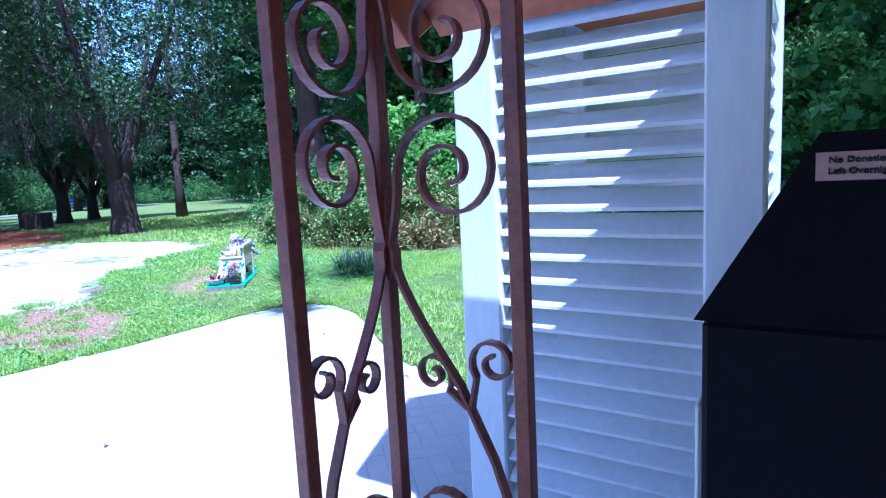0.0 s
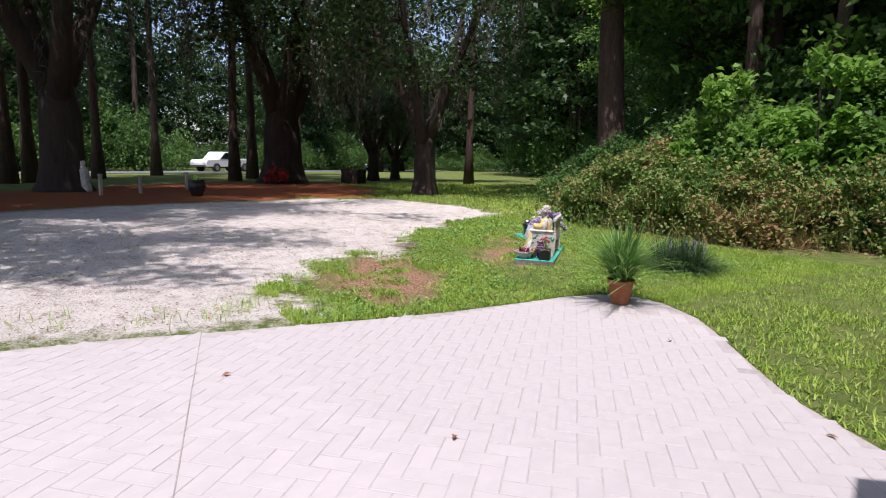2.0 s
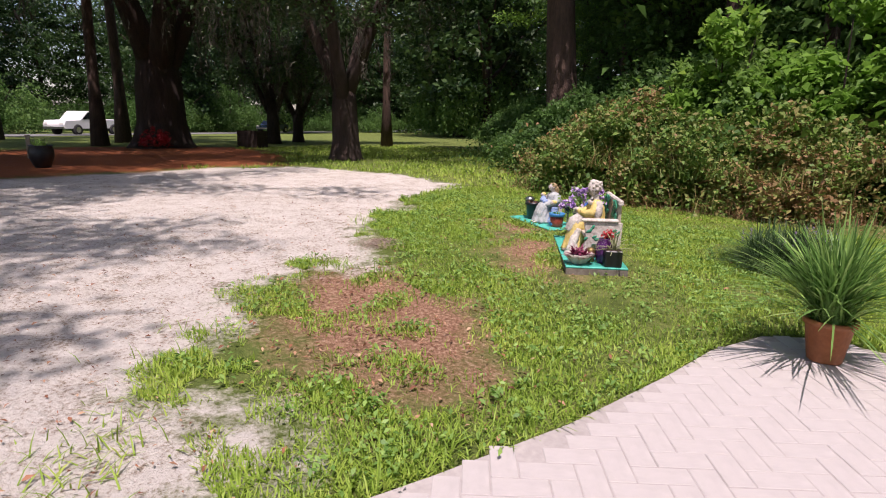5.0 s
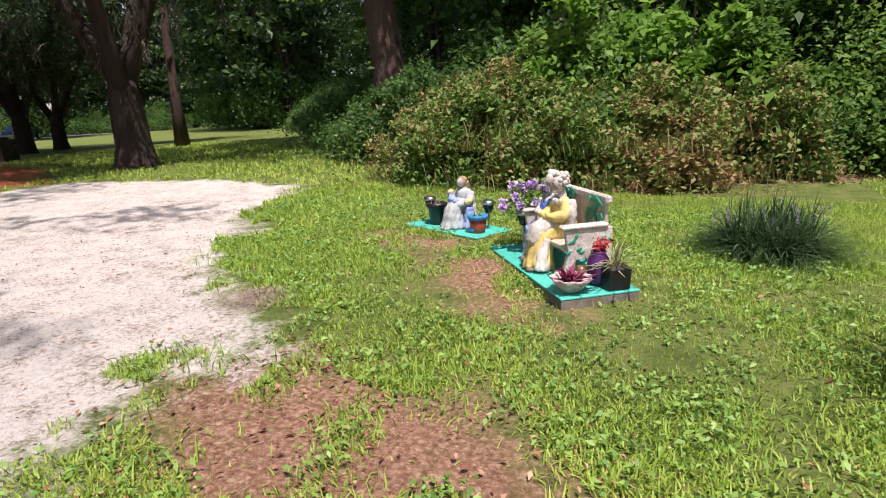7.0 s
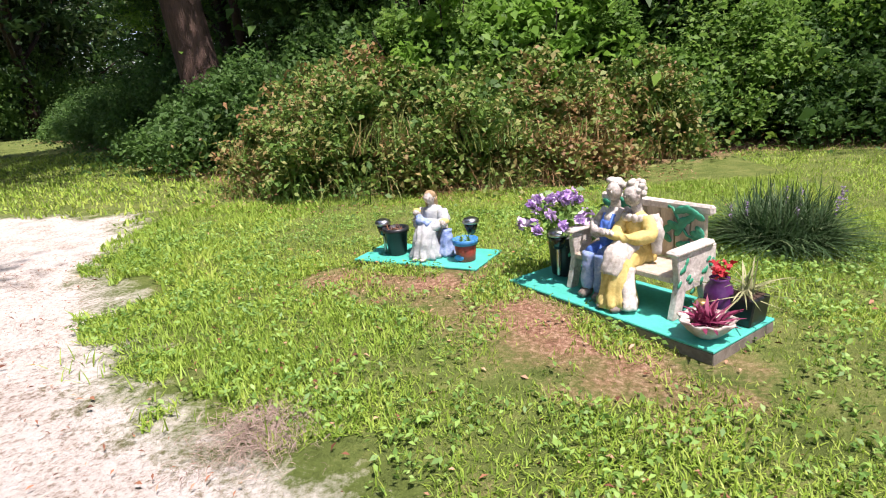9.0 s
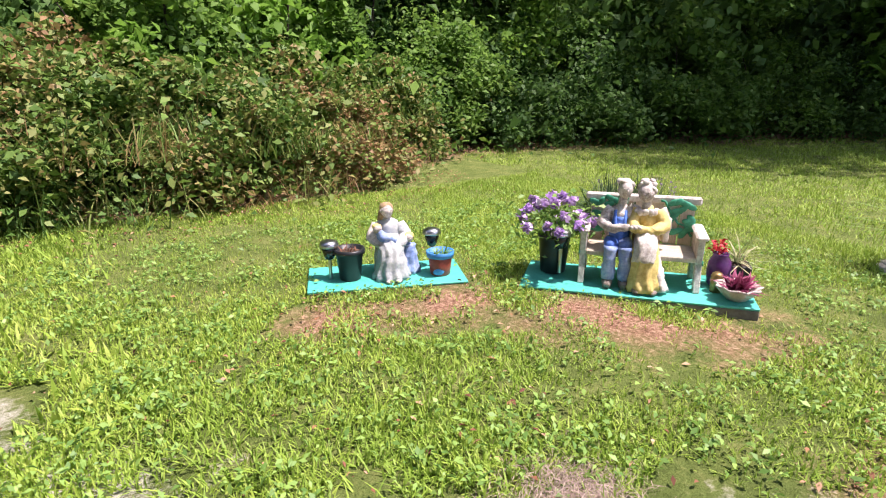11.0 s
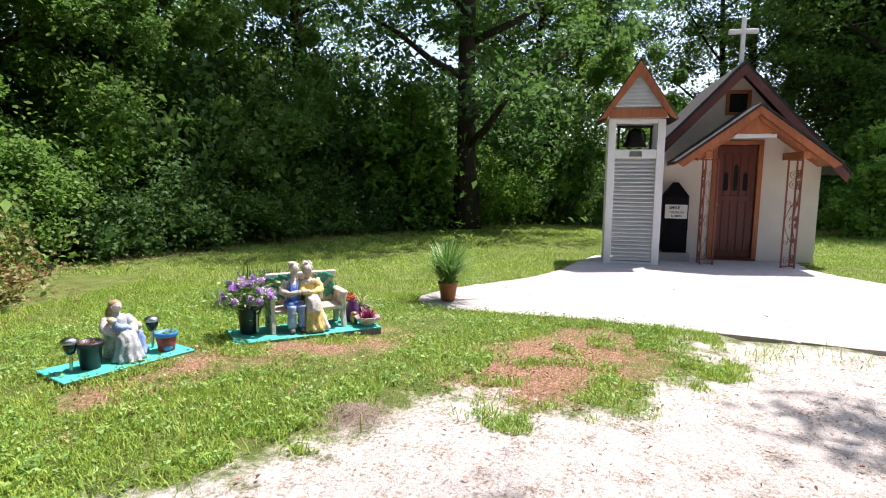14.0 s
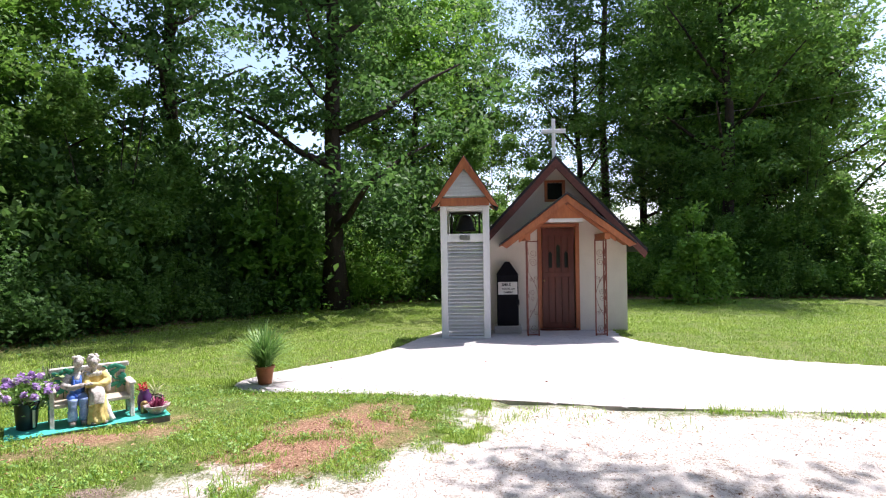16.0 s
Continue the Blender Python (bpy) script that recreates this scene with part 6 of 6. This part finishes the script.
# ---- roadside things ----
def build_vehicle(name, m, paint, pickup, label):
    c = thing(name, m, label, "car")
    if pickup:
        body = [(-2.7, 0.45), (2.7, 0.45), (2.75, 0.75), (2.6, 1.02), (1.35, 1.08), (0.65, 1.68), (-0.75, 1.70), (-0.95, 1.12), (-2.7, 1.12)]
        glass = [(1.2, 1.10), (0.62, 1.60), (-0.68, 1.62), (-0.85, 1.12)]
    else:
        body = [(-2.2, 0.4), (2.2, 0.4), (2.2, 0.75), (1.3, 0.92), (0.6, 1.38), (-0.9, 1.42), (-1.8, 0.98), (-2.25, 0.9)]
        glass = [(1.1, 0.95), (0.55, 1.32), (-0.85, 1.36), (-1.6, 0.98)]
    part("body", prism(body, 1, -0.9, 0.9, 0.04), paint, c)
    for s in (-1, 1):
        part("side_window", prism(glass, 1, s * 0.905, s * 0.915), DARKGLASS, c)
        for x in (-1.65, 1.65) if pickup else (-1.35, 1.35):
            w = part("wheel", lathe([(0.2, -0.12), (0.36, -0.12), (0.38, -0.08), (0.38, 0.08), (0.36, 0.12), (0.2, 0.12)], 20, Matrix.Translation((x, s * 0.85, 0.38)) @ Matrix.Rotation(radians(90), 4, "X")), RUBBER, c, "black tyre", True)
            part("rim", lathe([(0.02, -0.125), (0.2, -0.125), (0.2, 0.125), (0.02, 0.125)], 14, Matrix.Translation((x, s * 0.86, 0.38)) @ Matrix.Rotation(radians(90), 4, "X")), STEEL, w, "grey wheel rim")
        part("headlight", slab_box(2.70 if pickup else 2.19, 2.77 if pickup else 2.23, min(s * 0.5, s * 0.8), max(s * 0.5, s * 0.8), 0.72, 0.86), PAPER, c)
    part("bumper", slab_box(2.72 if pickup else 2.16, 2.82 if pickup else 2.28, -0.85, 0.85, 0.45, 0.6), STEEL, c)
    return c


heading = math.atan2(-road_dir.y, -road_dir.x)
for name, at, paint, pickup, label in (("pickup_truck", TRUCK_AT, CARWHITE, True, "white pickup truck on the far road"), ("car", CAR_AT, CARBLUE, False, "dark blue car on the far road")):
    build_vehicle(name, Matrix.Translation((at.x, at.y, ground_z(at.x, at.y) + 0.02)) @ Matrix.Rotation(heading, 4, "Z"), paint, pickup, label)

p = thing("planter_box", at_ground(-23.8, 10.0, 0.5, 1.0, 0.0), "dark weathered wooden planter box under the oaks", "planter")
for k in range(3):
    for s in (-1, 1):
        part("board", slab_box(-0.42, 0.42, s * 0.3 - 0.015, s * 0.3 + 0.015, 0.02 + 0.2 * k, 0.205 + 0.2 * k), BARK, p)
        part("board", slab_box(s * 0.40 - 0.015, s * 0.40 + 0.015, -0.28, 0.28, 0.02 + 0.2 * k, 0.205 + 0.2 * k), BARK, p)
part("soil", slab_box(-0.38, 0.38, -0.28, 0.28, 0.02, 0.54), POTSOIL, p)
p = thing("garden_urn", at_ground(-18.0, 2.84, 0, 1.0, 0.0), "dark round garden urn on the red mulch", "urn")
part("urn", lathe([(0.13, 0), (0.15, 0.02), (0.22, 0.2), (0.23, 0.34), (0.2, 0.42), (0.22, 0.45), (0.19, 0.45), (0.16, 0.4)], 20), BLACKPLASTIC, p, smooth=True)
plant_blades("foliage", 60, 0.22, 0.02, 1.0, WEED, 77, p, 0.42, 0.12)
bm = bmesh.new()
limb(bm, [(0, 0, 0), (0, 0, 0.3), (0, 0, 0.6), (0.01, 0, 0.72)], [0.2, 0.16, 0.13, 0.05], 0, 12, 0.02)
blob(bm, 0.01, 0, 0.8, 0.07, 0.07, 0.09, mi=0)
statue_mesh("garden_statue", bm, [CHALK], at_ground(-20.6, 0.25, 0, 1.0, 0.0), "small white robed garden statue under the oaks")
build_bush("azalea_bush", at_ground(-24.3, 6.9, 0, 1.0, 0.0), 95, 0.45, 0.7, REDBLOOM, "small red flowering bush by the road", 900, 0.07, "bush", "", 3)
for x, y, h in ((-19.0, 0.6, 0.55), (-19.6, 1.6, 0.5), (-20.8, 3.0, 0.55), (-17.8, -1.8, 0.5)):
    o = thing("wooden_stake", at_ground(x, y, 0.3 * x, 1.0, 0.02), "short weathered wooden stake at the mulch edge", "stake", "roadside stakes")
    part("stake", slab_box(-0.04, 0.04, -0.04, 0.04, 0, h, None, 0.008), BENCHWOOD, o)
    part("cap", slab_box(-0.05, 0.05, -0.05, 0.05, h, h + 0.03, None, 0.006), BENCHWOOD, o)
o = thing("road_sign", at_ground(-40.0, 20.6, 0.6, 1.0, 0.0), "small pale road sign on a post", "sign")
part("post", lathe([(0.03, 0), (0.03, 2.2)], 8), STEEL, o)
part("plate", slab_box(-0.25, 0.25, -0.045, -0.032, 1.6, 2.2, None, 0.005), PAPER, o)
v, f = [], []
span = 24
tube(v, f, [(12.0, -4.8 - 22.0 * k / span, 6.6 + 0.17 * (22.0 * k / span) - 0.35 * math.sin(math.pi * k / span)) for k in range(span + 1)], [0.011] * (span + 1), 5)
o = mesh_object("power_cable", v, f, [CONCRETE])
tagged(o, "thin grey overhead cable strung before the trees", "cable")
fl = thing("flag", pose(6.0, -12.2, 0.0), "striped red and white flag on a pole", "flag")
part("pole", lathe([(0.03, -0.05), (0.025, 6.05), (0.04, 6.07), (0.01, 6.12)], 10), STEEL, fl)
for k in range(7):
    bm = bmesh.new()
    rows = []
    for i in range(13):
        u = i / 12
        yy, dx = 0.02 + 1.3 * u, 0.06 * math.sin(u * 9)
        rows.append([bm.verts.new((dx + t, yy, 4.95 + 0.14 * k + z - 0.1 * u * u)) for t, z in ((0, 0), (0, 0.14), (0.004, 0.14), (0.004, 0))])
    for a, b in zip(rows, rows[1:]):
        for i in range(4):
            bm.faces.new((a[i], a[(i + 1) % 4], b[(i + 1) % 4], b[i]))
    part("stripe", bm, REDBLOOM if k % 2 == 0 else PAPER, fl, "red stripe" if k % 2 == 0 else "white stripe")
side = part("side_path", prism([(0.7, -6.8), (-0.6, -6.6), (-1.0, -8.0), (-1.0, -10.5), (2.2, -10.5), (1.5, -7.6)], 2, -0.06, 0.014), CONCRETE)
tagged(side, "pale concrete path end in the lawn", "path", kind="structure")
g = np.random.default_rng(44)
for x, y in ((-3.51, 3.64), (-2.16, 3.04), (-3.06, 1.46), (-4.37, 0.72), (-3.28, 4.06), (-2.96, 3.85)):
    me = leaf_mesh("fallen_leaf", np.array([[0, 0, 0.008]]), np.array([0.06]), g, DEADLEAF, 0.5, 3.0)
    o = new("fallen_leaf", me)
    o.matrix_world = pose(x, y, 0.014, 0, 0, g.uniform(0, 360))
    tagged(o, "dry curled brown leaf on the patio", "leaf", "fallen leaves")


# ---- pavers of the patio ----
def build_pavers():
    L, W, gap = 0.20, 0.10, 0.0045
    pieces = []
    n = 62
    for i in range(-n, n):
        for j in range(-n, n):
            d = (i - j) % 4
            if d == 0:
                pieces.append(((i + 1) * W, (j + 0.5) * W, L, W))
            elif d == 3:
                pieces.append(((i + 0.5) * W, (j + 1) * W, W, L))
    a = radians(45)
    ca, sa = math.cos(a), math.sin(a)
    xs = np.array([p[0] * ca - p[1] * sa for p in pieces]) - 2.6
    ys = np.array([p[0] * sa + p[1] * ca for p in pieces]) + 0.8
    ok = (poly_distance(xs, ys, PATIO) > 0.05) & (xs < 0.33) & (ys > -6)
    g = np.random.default_rng(3)

    def brick(lu, lv):
        bm = block(bmesh.new(), -lu / 2 + gap / 2, lu / 2 - gap / 2, -lv / 2 + gap / 2, lv / 2 - gap / 2, -0.012, 0.008, None, 0.0025)
        me = bpy.data.meshes.new("paver")
        bm.to_mesh(me)
        bm.free()
        me.materials.append(PAVER)
        return me
    shared = {(L, W): brick(L, W), (W, L): brick(W, L)}
    rest_v, rest_f = [], []
    near = np.hypot(xs + 4.2, ys - 2.6)
    order = np.argsort(np.where(ok, near, 1e9))
    count = int(ok.sum())
    for rank, k in enumerate(order[:count]):
        cx, cy, lu, lv = pieces[k]
        dz = g.uniform(-0.0015, 0.0015)
        if rank < 300:
            o = new("paver", shared[(lu, lv)])
            o.matrix_basis = Matrix.Translation((xs[k], ys[k], 0.0005 + dz)) @ Matrix.Rotation(a, 4, "Z")
            o.parent = patio
        else:
            me = shared[(lu, lv)]
            b = len(rest_v)
            for vv in me.vertices:
                x, y = vv.co.x, vv.co.y
                rest_v.append((xs[k] + x * ca - y * sa, ys[k] + x * sa + y * ca, 0.0005 + dz + vv.co.z))
            for pl in me.polygons:
                rest_f.append(tuple(b + i for i in pl.vertices))
    o = mesh_object("pavers", rest_v, rest_f, [PAVER], patio)
    o["kind"] = "stuff"


build_pavers()

part("control_joint", slab_box(-2.3, 2.3, -0.003, 0.003, 0.003, 0.0110, Matrix.Translation((-3.1, 0.26, 0)) @ Matrix.Rotation(radians(-12.4), 4, "Z"), 0.0), JOINT, patio, "thin dark saw-cut joint")
